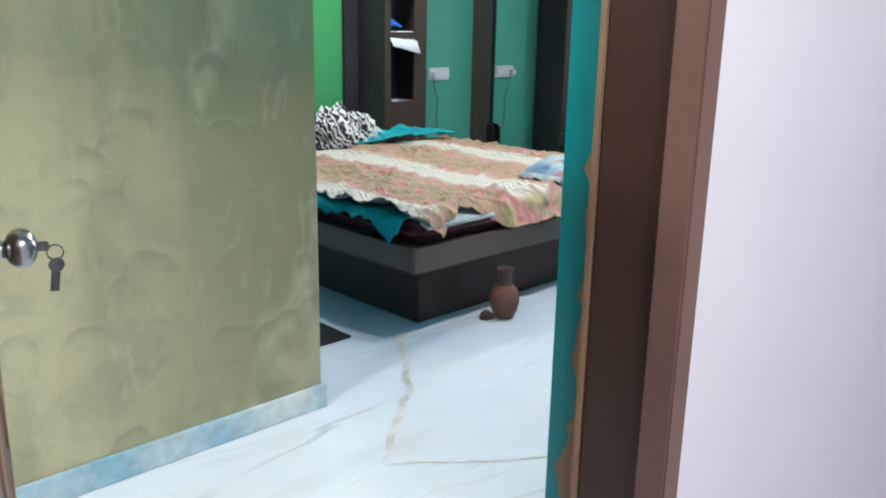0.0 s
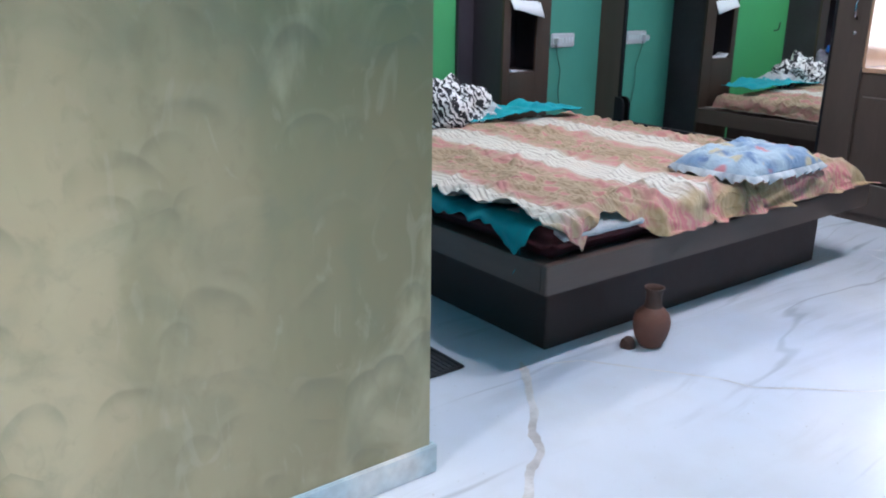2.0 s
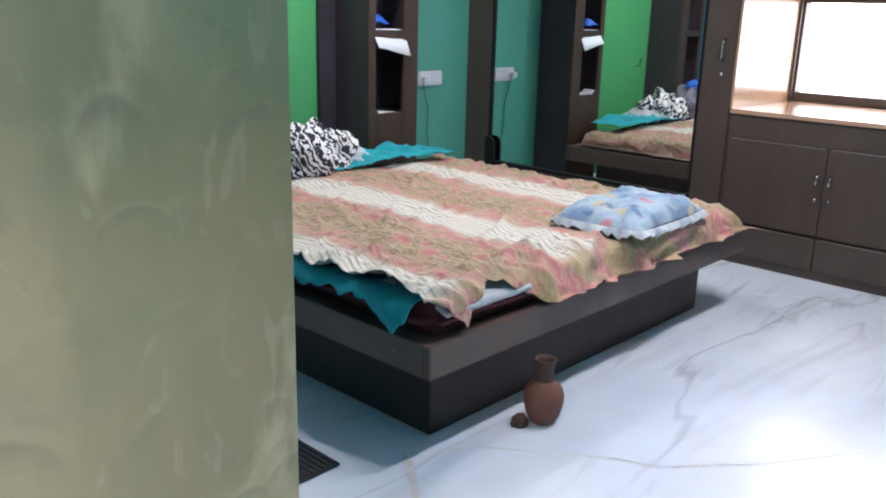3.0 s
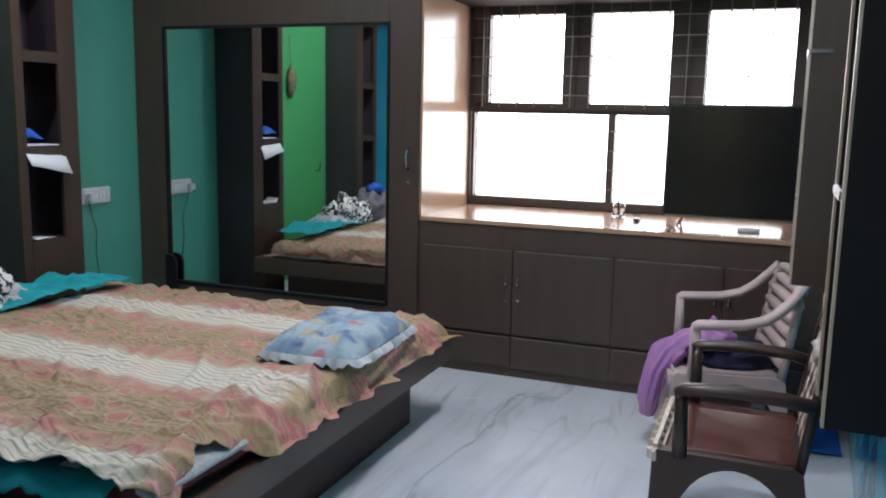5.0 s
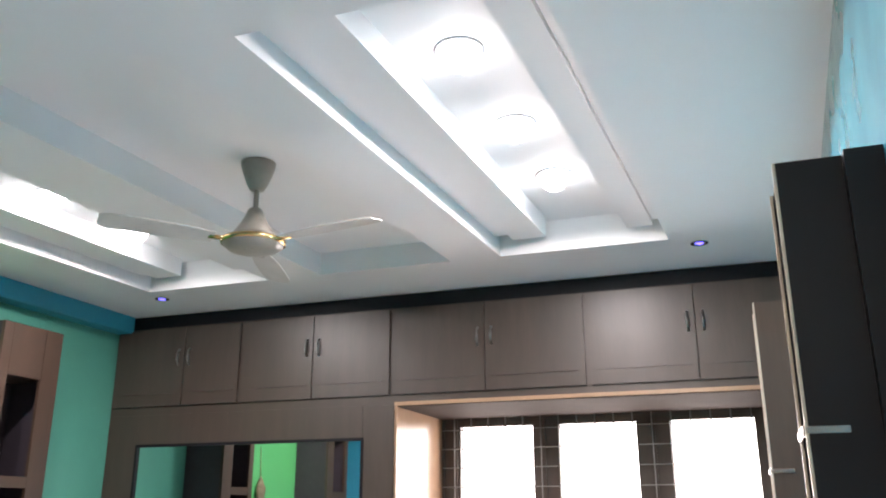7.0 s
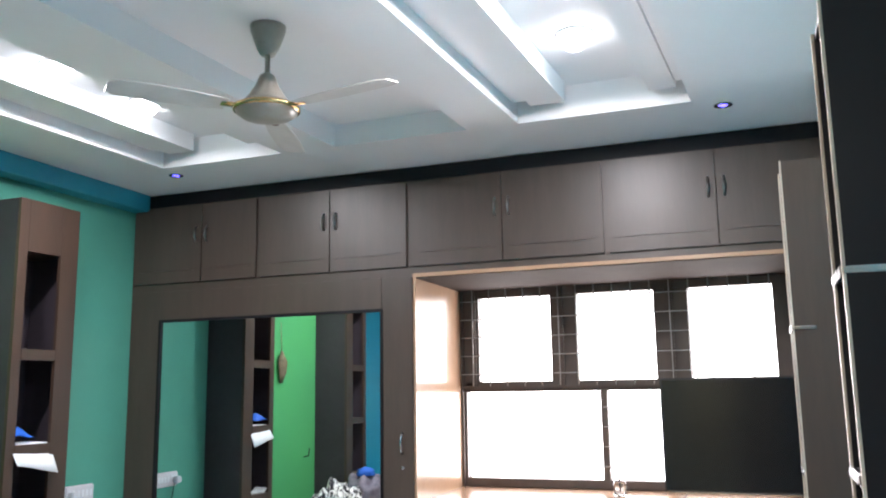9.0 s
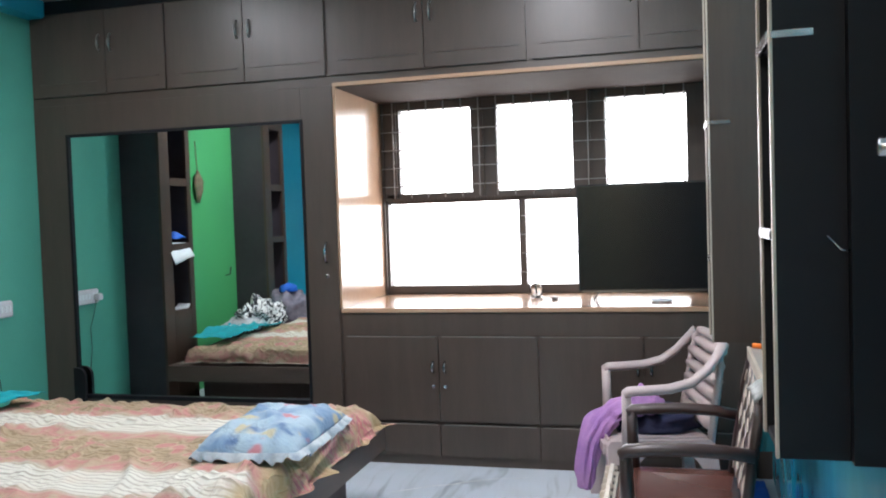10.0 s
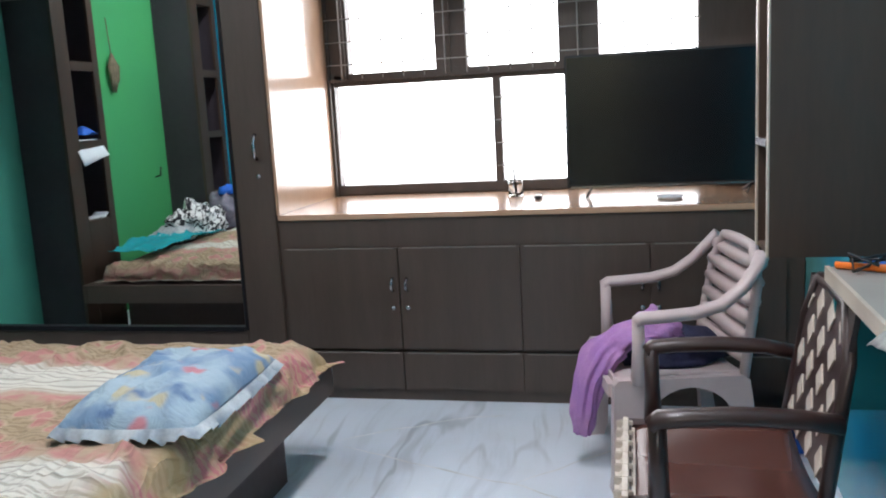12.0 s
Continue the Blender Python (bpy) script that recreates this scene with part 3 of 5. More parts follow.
# hall behind the camera
hall = boxes("wall_hall_back", [(-2.3, 4.1, -2.6, -2.5, 0, 2.95), (-2.3, -2.2, -2.5, 0.97, 0, 2.95), (4.0, 4.1, -2.5, 0.95, 0, 2.95), (-2.2, -1.2, 0.97, 1.07, 0, 2.95), (-2.2, 0.22, 0.955, 0.968, 0, 2.95)], M_WHITEWALL, bevel=0)
structure(hall, "plain white walls of the hall outside the room", "wall")
hall_ceiling = box("ceiling_hall", -2.3, 4.1, -2.6, 0.969, 2.95, 3.05, M_CEIL, bevel=0)
structure(hall_ceiling, "plain white hall ceiling", "ceiling")

# east wall with the window opening
WY0, WY1, WZ0, WZ1 = 1.36, 3.50, 0.97, 2.32
wall_east = boxes("wall_east", [(EAST, EAST + 0.12, 0.9, WY0, 0, 3.3), (EAST, EAST + 0.12, WY1, 5.75, 0, 3.3), (EAST, EAST + 0.12, WY0, WY1, 0, WZ0), (EAST, EAST + 0.12, WY0, WY1, WZ1, 3.3)], M_WHITEWALL, bevel=0)
structure(wall_east, "plastered outer wall round the window", "wall")
backdrop = box("backdrop", 9.0, 9.1, -4, 9, -2, 6, M_OUT, bevel=0)
structure(backdrop, "overexposed white daylight outside the window", "backdrop")


# ---- false ceiling with stepped trays ----
def ceiling_mesh():
    """Plasterboard with two long trays, each with hung bands and a groove beside them, and a plain one for the fan."""
    x0, x1 = 2.70, 5.08
    xs = [-1.3, x0, x1, 6.75]
    ys = [0.6, 1.82, 2.70, 2.985, 3.785, 4.13, 4.97, 5.95]
    bm = bmesh.new()

    def slanted(x, y, z):
        """The trays run a little aslant, as the blue wall does."""
        return bm.verts.new((x, y - 0.055 * (x - 3.9), z))

    def quad(*corners):
        bm.faces.new([slanted(*p) for p in corners])

    def sheet(xa, xb, ya, yb, z):
        quad((xa, ya, z), (xa, yb, z), (xb, yb, z), (xb, ya, z))

    def upstand(xa, xb, ya, yb, za, zb):
        quad((xa, ya, za), (xb, ya, za), (xb, ya, zb), (xa, ya, zb))
        quad((xa, yb, za), (xb, yb, za), (xb, yb, zb), (xa, yb, zb))
        quad((xa, ya, za), (xa, yb, za), (xa, yb, zb), (xa, ya, zb))
        quad((xb, ya, za), (xb, yb, za), (xb, yb, zb), (xb, ya, zb))

    def hung(xa, xb, ya, yb, za, zb):
        upstand(xa, xb, ya, yb, za, zb)
        sheet(xa, xb, ya, yb, za)

    for i in range(3):
        for j in range(7):
            if not (i == 1 and j in (1, 3, 5)):
                sheet(xs[i], xs[i + 1], ys[j], ys[j + 1], CEIL)
    for j in (1, 5):
        ya, yb = ys[j], ys[j + 1]
        top = CEIL + 0.17
        upstand(x0, x1, ya, yb, CEIL, top)
        sheet(x0, x1, ya, yb, top)
        hung(x0 + 0.001, x1 - 0.09, yb - 0.088, yb - 0.001, CEIL + 0.085, top)
        hung(x0 + 0.001, x1 - 0.06, yb - 0.27, yb - 0.09, CEIL + 0.065, top)
        hung(x0 + 0.001, x1 - 0.06, ya + 0.06, ya + 0.19, CEIL + 0.065, top)
        hung(x0 + 0.001, x1 - 0.09, ya + 0.001, ya + 0.058, CEIL + 0.085, top)
    upstand(x0, x1, ys[3], ys[4], CEIL, CEIL + 0.13)
    sheet(x0, x1, ys[3], ys[4], CEIL + 0.13)
    bmesh.ops.remove_doubles(bm, verts=bm.verts, dist=0.0002)
    sheet(-1.4, 6.9, 0.5, 6.1, 3.30)
    return bm_object("ceiling", bm, M_CEIL)


structure(ceiling_mesh(), "white false ceiling with three long recessed trays", "ceiling")

# ---- built-in wall of cupboards ----
FX, FY = 5.66, 3.5
SIDE = south(FX) + 0.004
# M_... edge grey stands for light lying along the lower door tops
M_EDGE_LIGHT = material("grey_edge_highlight", (0.22, 0.19, 0.17), 0.3, spots=0.5, scale=9, fine=0.1)
M_NICHE = material("matt_brown_board", (0.045, 0.032, 0.026), 0.9, spots=0.6, scale=2, fine=0.15, spec=0.1)
wardrobe = thing("wardrobe", (FX, FY, 0))
tagged(wardrobe, "dark brown laminate built-in wardrobe with a large mirror and window niche", "wardrobe")


def at_wall(rows):
    """Boxes given in the room's y, laid into the wardrobe's own axes."""
    return [(r[0], r[1], r[2] - FY, r[3] - FY, *r[4:]) for r in rows]


boxes("body", at_wall([(0, 0.02, 3.47, 3.69, 0.0, 2.27), (0, 0.02, 5.35, NORTH - 0.004, 0, 2.27), (0, 0.02, 3.69, 5.35, 2.07, 2.27), (0, 0.02, 3.69, 5.35, 0, 0.36),
                       (0, 0.02, SIDE, 1.10, 0.933, 2.27), (0, 0.02, SIDE, 3.47, 0, 0.903), (0, 0.02, SIDE, NORTH - 0.004, 2.27, 2.95),
                       (0.02, 0.94, 3.475, 3.49, 0, 2.27)]), M_WOOD, wardrobe, bevel=0.002)
box("mirror", 0.010, 0.017, 3.69 - FY, 5.35 - FY, 0.36, 2.07, M_MIRROR, wardrobe, bevel=0)
boxes("mirror_frame", at_wall([(-0.006, 0.012, 3.682, 3.70, 0.35, 2.08), (-0.006, 0.012, 5.34, 5.358, 0.35, 2.08), (-0.006, 0.012, 3.70, 5.34, 2.062, 2.08), (-0.012, 0.012, 3.70, 5.34, 0.345, 0.37)]), M_WOOD_DARK, wardrobe, 0.002)
box("sill", -0.012, 0.945, SIDE - FY, -0.028, 0.905, 0.932, M_SILL, wardrobe)
box("niche_side", 0.004, 0.945, -0.030, -0.026, 0.934, 2.268, M_SILL, wardrobe, 0)
box("niche_top", 0.004, 0.945, SIDE - FY, -0.031, 2.258, 2.269, M_NICHE, wardrobe, 0)
box("niche_side", 0.022, 0.86, SIDE - FY, SIDE - FY + 0.012, 0.934, 2.256, M_NICHE, wardrobe, 0)
boxes("niche_trim", at_wall([(-0.008, 0.006, 1.10, 3.48, 2.262, 2.285), (-0.008, 0.006, 3.462, 3.478, 0.933, 2.262)]), M_SILL, wardrobe, 0.002)


def gable():
    """The low end board beside the mirror, with a rounded upper corner."""
    r, pts = 0.06, []
    y0, y1, top = 5.275 - FY, 5.36 - FY, 0.55
    pts = [(y1, 0.0), (y1, top)]
    for k in range(9):
        a = math.pi / 2 * k / 8
        pts.append((y0 + r - r * math.sin(a), top - r + r * math.cos(a)))
    pts.append((y0, 0.0))
    n = len(pts)
    verts = [(-0.035, y, z) for y, z in pts] + [(-0.013, y, z) for y, z in pts]
    faces = [tuple(range(n)), tuple(range(n, 2 * n))[::-1]] + [(i, n + i, n + (i + 1) % n, (i + 1) % n) for i in range(n)]
    return mesh_object("end_board", verts, faces, M_WOOD_DARK, wardrobe)


gable()


def bow_handle(parent, y, z, x=-0.02, length=0.105, mat=M_HANDLE):
    """A bow handle with two rosettes and a swollen grip."""
    h = length / 2
    pts = [(x + 0.008, y, z + h), (x - 0.012, y, z + h * 0.8), (x - 0.02, y, z + h * 0.3), (x - 0.02, y, z - h * 0.3), (x - 0.012, y, z - h * 0.8), (x + 0.008, y, z - h)]
    ob = tube("handle", pts, [0.009, 0.006, 0.008, 0.009, 0.006, 0.009], mat, parent, 8)
    return ob


def cupboard_door(y0, y1, z0, z1, handle_side=0, moulding=False, keyhole=False):
    """A slab door in the wardrobe's front; handle_side -1 or 1 puts a handle by that edge."""
    bm = bmesh.new()
    add_box(bm, -0.018, -0.001, y0 - FY + 0.003, y1 - FY - 0.003, z0 + 0.003, z1 - 0.003, 0.002)
    if moulding:
        add_box(bm, -0.023, -0.016, y0 - FY + 0.05, y1 - FY - 0.05, z0 + 0.085, z0 + 0.098, 0.002)
    door = bm_object("door", bm, M_WOOD, wardrobe)
    # light caught on the lower doors' top edges, put in as a pale strip
    if z0 < 1 and z1 < 1:
        box("edge_highlight", -0.021, -0.004, y0 - FY + 0.02, y1 - FY - 0.02, z1 - 0.0085, z1 - 0.003, M_EDGE_LIGHT, door, 0.001)
    if handle_side:
        y = (y0 if handle_side < 0 else y1) - FY - handle_side * (0.042 if z0 > 2 else 0.036)
        zh = 2.652 if z0 > 2 else 0.585
        bow_handle(door, y, zh, length=0.105 if z0 > 2 else 0.062, mat=M_HANDLE if z0 > 2 else M_STEEL)
        if keyhole:
            lock = revolve("lock", [(0.0, 0.006), (0.010, 0.005), (0.012, 0.0)], M_STEEL, door, 12)
            lock.matrix_basis = pose(-0.018, y, zh - 0.115, 0, -90, 0)
    return door


UPPER = [5.585, 5.02, 4.575, 4.045, 3.50, 2.90, 2.29, 1.685, 1.13]
for k in range(8):
    cupboard_door(UPPER[k + 1] + (0.012 if k % 2 else 0), UPPER[k] - (0.012 if k % 2 == 0 else 0), 2.325, 2.86, -1 if k % 2 == 0 else 1, moulding=True)
LOWER = [3.455, 2.872, 2.285, 1.70, 1.12]
for k in range(4):
    cupboard_door(LOWER[k + 1], LOWER[k], 0.262, 0.768, -1 if k % 2 == 0 else 1, keyhole=True)
    cupboard_door(LOWER[k + 1], LOWER[k], 0.055, 0.250)
cupboard_door(3.475, 3.677, 0.06, 2.262)
handle_post = bow_handle(wardrobe, 3.548 - FY, 1.272, x=-0.03, length=0.12, mat=M_STEEL)
post_lock = revolve("lock", [(0.0, 0.006), (0.010, 0.005), (0.012, 0.0)], M_STEEL, wardrobe, 12)
post_lock.matrix_basis = pose(-0.019, 3.548 - FY, 1.13, 0, -90, 0)
boxes("cornice", at_wall([(-0.006, 0.0, SIDE, NORTH - 0.01, 2.868, 2.955)]), M_WOOD_DARK, wardrobe, 0.002)

# ---- window with steel bars ----
window = new("window_1")
structure(window, "brown wooden window with bars and blinding daylight", "window")
WX = 6.52
boxes("frame", [(WX, WX + 0.09, 1.03, 1.425, 0.935, 2.33), (WX, WX + 0.09, 3.345, 3.53, 1.58, 2.33), (WX, WX + 0.09, 3.44, 3.53, 0.935, 1.58), (WX, WX + 0.09, 1.425, 3.345, 2.205, 2.33),
                (WX, WX + 0.09, 1.425, 3.44, 0.935, 0.99), (WX, WX + 0.09, 1.425, 3.44, 1.56, 1.63),
                (WX, WX + 0.09, 2.655, 2.835, 1.63, 2.205), (WX, WX + 0.09, 1.935, 2.15, 1.63, 2.205), (WX, WX + 0.09, 2.475, 2.52, 0.99, 1.56), (WX, WX + 0.09, 2.06, 2.12, 0.99, 1.56)], M_WINFRAME, window, 0.004)
boxes("casing", [(WX - 0.03, WX - 0.001, 3.455, 3.468, 0.935, 2.26), (WX - 0.02, WX - 0.001, 3.36, 3.375, 1.60, 2.26), (WX - 0.02, WX - 0.001, 2.745, 2.76, 1.60, 2.26), (WX - 0.02, WX - 0.001, 2.03, 2.05, 1.60, 2.26), (WX - 0.03, WX - 0.001, 1.40, 3.455, 1.585, 1.60)], M_WINFRAME, window, 0.002)
for k in range(17):
    y = 1.44 + k * 0.121
    tube("bar", [(WX - 0.035, y, 1.60), (WX - 0.035, y, 2.258)], 0.0045, M_GRILL, window, 6)
for k in range(5):
    tube("bar", [(WX - 0.043, 1.42, 1.68 + k * 0.125), (WX - 0.043, 3.46, 1.68 + k * 0.125)], 0.0035, M_GRILL, window, 6)
for k in range(4):
    tube("bar", [(WX - 0.043, 1.42, 1.08 + k * 0.125), (WX - 0.043, 2.50, 1.08 + k * 0.125)], 0.0035, M_GRILL, window, 6)


# ---- shelf cabinets on the green wall ----
def shelf_cabinet():
    c = thing("shelf_cabinet", (0, 0, 0))
    w, d = 0.43, 0.345
    holes = [(0.80, 1.27), (1.325, 1.775), (1.835, 2.37)]
    rows = [(0, 0.062, -d, -d + 0.022, 0, 2.66), (0.300, w, -d, -d + 0.022, 0, 2.66), (0.062, 0.300, -d, -d + 0.022, 0, 0.80), (0.062, 0.300, -d, -d + 0.022, 2.37, 2.66)]
    rows += [(0.062, 0.300, -d, -d + 0.022, a[1], b[0]) for a, b in zip(holes, holes[1:])]
    boxes("front", rows, M_SHELFWOOD, c, 0.002)
    boxes("body", [(0, 0.02, -d + 0.022, -0.02, 0, 2.66), (w - 0.02, w, -d + 0.022, -0.02, 0, 2.66), (0, w, -0.02, -0.002, 0, 2.66)], M_HAZED_DARK, c, 0.002)
    for z in (0.78, 1.305, 1.815, 2.38):
        box("shelf", 0.02, w - 0.02, -d + 0.022, -0.02, z, z + 0.018, M_SHELFWOOD, c, 0.002)
    return c


cab = shelf_cabinet()
cab.matrix_basis = pose(4.36, NORTH, 0)
tagged(cab, "tall dark walnut wall cabinet with three open shelf holes", "shelf cabinet", "shelf cabinets on the green wall")
cab2 = copy_thing(cab, pose(2.62, NORTH, 0))
# dark upright strip on the wall left of the cabinet
side_strip = box("wall_strip", 4.22, 4.357, 5.565, 5.597, 0, 2.66, M_HAZED_DARK)
tagged(side_strip, "narrow dark upright strip beside the shelf cabinet", "wall panel")


def draped_sheet(name, mat, x0, x1, y0, y1, z, nx=16, ny=12, amp=0.01, droop=None, seed=0.0, thick=0.002):
    """A limp sheet: a grid with wrinkles, bent by droop(u, v) -> (dx, dy, dz)."""
    verts, faces = [], []
    for j in range(ny + 1):
        for i in range(nx + 1):
            u, v = i / nx, j / ny
            x, y = x0 + u * (x1 - x0), y0 + v * (y1 - y0)
            h = amp * noise.noise(Vector((x * 9 + seed, y * 9, seed))) + 0.5 * amp * noise.noise(Vector((x * 22, y * 22 + seed, 3)))
            d = droop(u, v) if droop else (0, 0, 0)
            verts.append((x + d[0], y + d[1], z + h + amp + d[2]))
    for j in range(ny):
        for i in range(nx):
            a = j * (nx + 1) + i
            faces.append((a, a + 1, a + nx + 2, a + nx + 1))
    ob = mesh_object(name, verts, faces, mat, smooth=True)
    s = ob.modifiers.new("thickness", "SOLIDIFY")
    s.thickness, s.offset = thick, 0
    return ob


paper = draped_sheet("paper_sheet", M_PAPER, 4.41, 4.67, 5.20, 5.45, 1.325, 14, 8, 0.003, lambda u, v: (0.02 * (1 - v) * u, 0.05 * max(0, 0.3 - v), -0.15 * max(0, 0.35 - v) / 0.35 * (0.7 + 0.4 * u)))
tagged(paper, "white paper sheet curling over the shelf edge", "paper")
blue_wrap = draped_sheet("cloth_bundle", M_BLUECLOTH, 4.41, 4.57, 5.28, 5.40, 1.345, 14, 10, 0.018, lambda u, v: (0, 0, 0.05 * math.sin(math.pi * u) * math.sin(math.pi * v)), 4.0)
tagged(blue_wrap, "small crumpled bright blue cloth on the shelf", "cloth")
slip = draped_sheet("paper_slip", M_PAPER, 4.415, 4.59, 5.265, 5.38, 0.799, 10, 6, 0.008, lambda u, v: (0, 0, 0.035 * max(0, 0.25 - u) / 0.25), 7.0)
tagged(slip, "folded pale blue paper slip on the lower shelf", "paper")


def switchboard(w, h, d, rows):
    """A plastic box with a rounded rim and a grid of rockers or sockets, facing -y."""
    b = thing("switchboard")
    bm = bmesh.new()
    add_box(bm, -w / 2, w / 2, -d, 0, -h / 2, h / 2, min(0.018, d * 0.4), 0, 3)
    bm_object("plate", bm, M_WHITEPL, b, False)
    for x, z, kind in rows:
        if kind == "rocker":
            box("rocker", x - 0.011, x + 0.011, -d - 0.005, -d + 0.002, z - 0.02, z + 0.02, M_PAPER, b, 0.003)
        else:
            bm = bmesh.new()
            add_box(bm, x - 0.028, x + 0.028, -d - 0.003, -d + 0.002, z - 0.026, z + 0.026, 0.003)
            for dx, dz in ((0, 0.012), (-0.011, -0.008), (0.011, -0.008)):
                add_box(bm, x + dx - 0.004, x + dx + 0.004, -d - 0.0045, -d - 0.002, z + dz - 0.005, z + dz + 0.005, 0, 1)
            bm_object("socket", bm, [M_PAPER, M_BLACKPL], b)
    return b


sb = switchboard(0.245, 0.105, 0.022, [(-0.075, 0, "socket"), (-0.012, 0, "rocker"), (0.022, 0, "rocker"), (0.056, 0, "rocker"), (0.09, 0, "rocker")])
sb.matrix_basis = pose(5.25, NORTH - 0.001, 0.975)
tagged(sb, "white plastic switchboard with socket on the green wall", "switchboard")
charger = box("charger", 5.142, 5.195, 5.530, 5.575, 0.945, 0.992, M_WHITEPL, None, 0.006)
tagged(charger, "small white phone charger plugged into the switchboard", "charger")
cord = tube("cable", [(5.17, 5.575, 0.945), (5.19, 5.578, 0.86), (5.235, 5.583, 0.75), (5.225, 5.585, 0.6), (5.25, 5.587, 0.45)], 0.0025, M_BLACKPL, None, 6)
tagged(cord, "thin dark cable hanging down the green wall", "cable")

sb2 = switchboard(0.215, 0.21, 0.040, [(-0.055, 0.045, "rocker"), (0.045, 0.045, "socket"), (-0.05, -0.045, "rocker"), (-0.02, -0.045, "rocker"), (0.05, -0.045, "socket")])
sb2.matrix_basis = pose(2.365, south(2.365), 1.497, 0, 0, 178)
tagged(sb2, "large white plastic switchboard box on the blue wall", "switchboard")
knobs = revolve("regulator", [(0.017, 0.0), (0.017, 0.022), (0.014, 0.026), (0.0, 0.027)], M_STEEL, sb2, 20)
knobs.matrix_basis = pose(-0.085, -0.040, 0.055, 90, 0, 0)

# ---- shelf columns and ledge on the blue wall ----
backboard = prism("backboard", [(2.662, south(2.66)), (2.662, south(2.66) + 0.075), (2.95, south(2.95) + 0.075), (2.95, south(2.95))], 0.955, 2.36, M_WOOD_DARK)
tagged(backboard, "thick brown board fixed to the blue wall", "board")
hook = tube("latch", [(2.68, south(2.68) + 0.07, 1.37), (2.678, south(2.68) + 0.09, 1.372), (2.682, south(2.68) + 0.115, 1.40)], 0.0025, M_STEEL, None, 6)
tagged(hook, "small steel wire latch on the brown board", "latch")


def shelf_column(height0, height1, depth, width, mats, shelves, back):
    """A narrow open column: two side boards with pale edges, a back, shelves."""
    c = thing("shelf_column")
    boxes("side", [(0, 0.016, 0, depth, height0, height1), (width - 0.016, width, 0, depth, height0, height1)], mats[0], c, 0.001)
    boxes("edging", [(-0.001, 0.017, depth, depth + 0.006, height0, height1), (width - 0.017, width + 0.001, depth, depth + 0.006, height0, height1)], M_ALU, c, 0.001)
    boxes("back", [(0.016, width - 0.016, back, back + 0.01, height0, height1)], M_WOOD_DARK, c, 0.001)
    for z in shelves[-1:]:
        box("shelf_edge", -0.004, 0.0, depth - 0.075, depth + 0.004, z, z + 0.014, M_STEEL, c, 0.001)
    for z in (height0, *shelves, height1 - 0.016):
        box("shelf", 0.016, width - 0.016, back + 0.01, depth - 0.002, z, z + 0.016, mats[0], c, 0.001)
    for z in shelves:
        box("shelf_edge", 0.014, width - 0.014, depth - 0.002, depth + 0.010, z - 0.003, z + 0.020, M_STEEL, c, 0.003)
    return c


col1 = shelf_column(0.955, 2.36, 0.132, 0.225, [M_WOOD_DARK], (1.395, 1.79), 0.01)
col1.matrix_basis = pose(2.695, south(2.8) + 0.080, 0)
tagged(col1, "narrow black open shelf column with pale edges", "wall shelf", "shelf columns on the blue wall")
col2 = shelf_column(0.945, 2.42, 0.305, 0.225, [M_SHELFWOOD], (1.255, 1.78), 0.01)
col2.matrix_basis = pose(4.29, south(4.4) + 0.006, 0)
tagged(col2, "narrow brown open shelf column with pale edges", "wall shelf", "shelf columns on the blue wall")

ledge = thing("wall_ledge")
tagged(ledge, "narrow grey laminate ledge desk on the blue wall", "ledge")
prism("top", [(2.95, south(2.95)), (2.95, 1.327), (4.05, 1.297), (4.05, south(4.05))], 0.935, 0.965, M_GREYTOP, ledge)
prism("edge", [(2.95, 1.328), (2.95, 1.338), (4.052, 1.308), (4.052, 1.298)], 0.931, 0.968, M_ALU, ledge)
prism("bracket", [(4.03, south(4.03)), (4.03, 1.287), (4.05, 1.287), (4.05, south(4.05))], 0.60, 0.934, M_TEAL, ledge)


def marker(at, direction, length, mat, label):
    d = Vector(direction).normalized()
    p = Vector(at)
    ob = tube("pen", [p, p + d * length * 0.7, p + d * length * 0.72, p + d * length], [0.009, 0.009, 0.0105, 0.010], mat, None, 10)
    return tagged(ob, label, "pen")


marker((4.02, 1.29, 0.976), (-0.06, -0.11, 0), 0.13, M_ORANGE, "orange marker pen lying on the grey ledge")
marker((4.03, 1.225, 0.976), (-0.03, -0.1, 0), 0.13, M_PENBLUE, "blue pen lying on the grey ledge")
tangle_bm = []
for k in range(14):
    a = random.random() * 6
    tangle_bm.append((4.0 + 0.035 * math.cos(a + k) - 0.05 * random.random(), 1.21 + 0.06 * math.sin(2 * a + k), 0.975 + 0.035 * random.random()))
wire_tangle = tube("cable_tangle", tangle_bm, 0.004, M_BLACKPL, None, 6)
tagged(wire_tangle, "tangle of thin black cable on the ledge", "cable")
bag = draped_sheet("plastic_bag", M_BAG, 3.22, 3.44, 1.20, 1.368, 0.966, 16, 12, 0.012, lambda u, v: (0.02 * math.sin(5 * v), 0, 0.02 * math.sin(math.pi * u) - 0.03 * max(0, v - 0.8) / 0.2), 2.2)
tagged(bag, "crumpled clear plastic packet hanging over the ledge", "packet")
tag_red = box("box", 3.46, 3.52, 1.17, 1.22, 0.966, 1.0, M_ORANGE, None, 0.003)
tagged(tag_red, "small red-orange carton on the ledge", "carton")
# blue reflection on the floor by the wall, put in as a crumpled sheet
floor_reflection = draped_sheet("blue_floor_reflection", M_BLUECLOTH, 5.12, 5.58, 1.10, 1.30, 0.004, 16, 10, 0.012, None, 3.0, 0.004)
tagged(floor_reflection, "crumpled blue sheet standing for the reflection on the floor by the wall", "cloth")


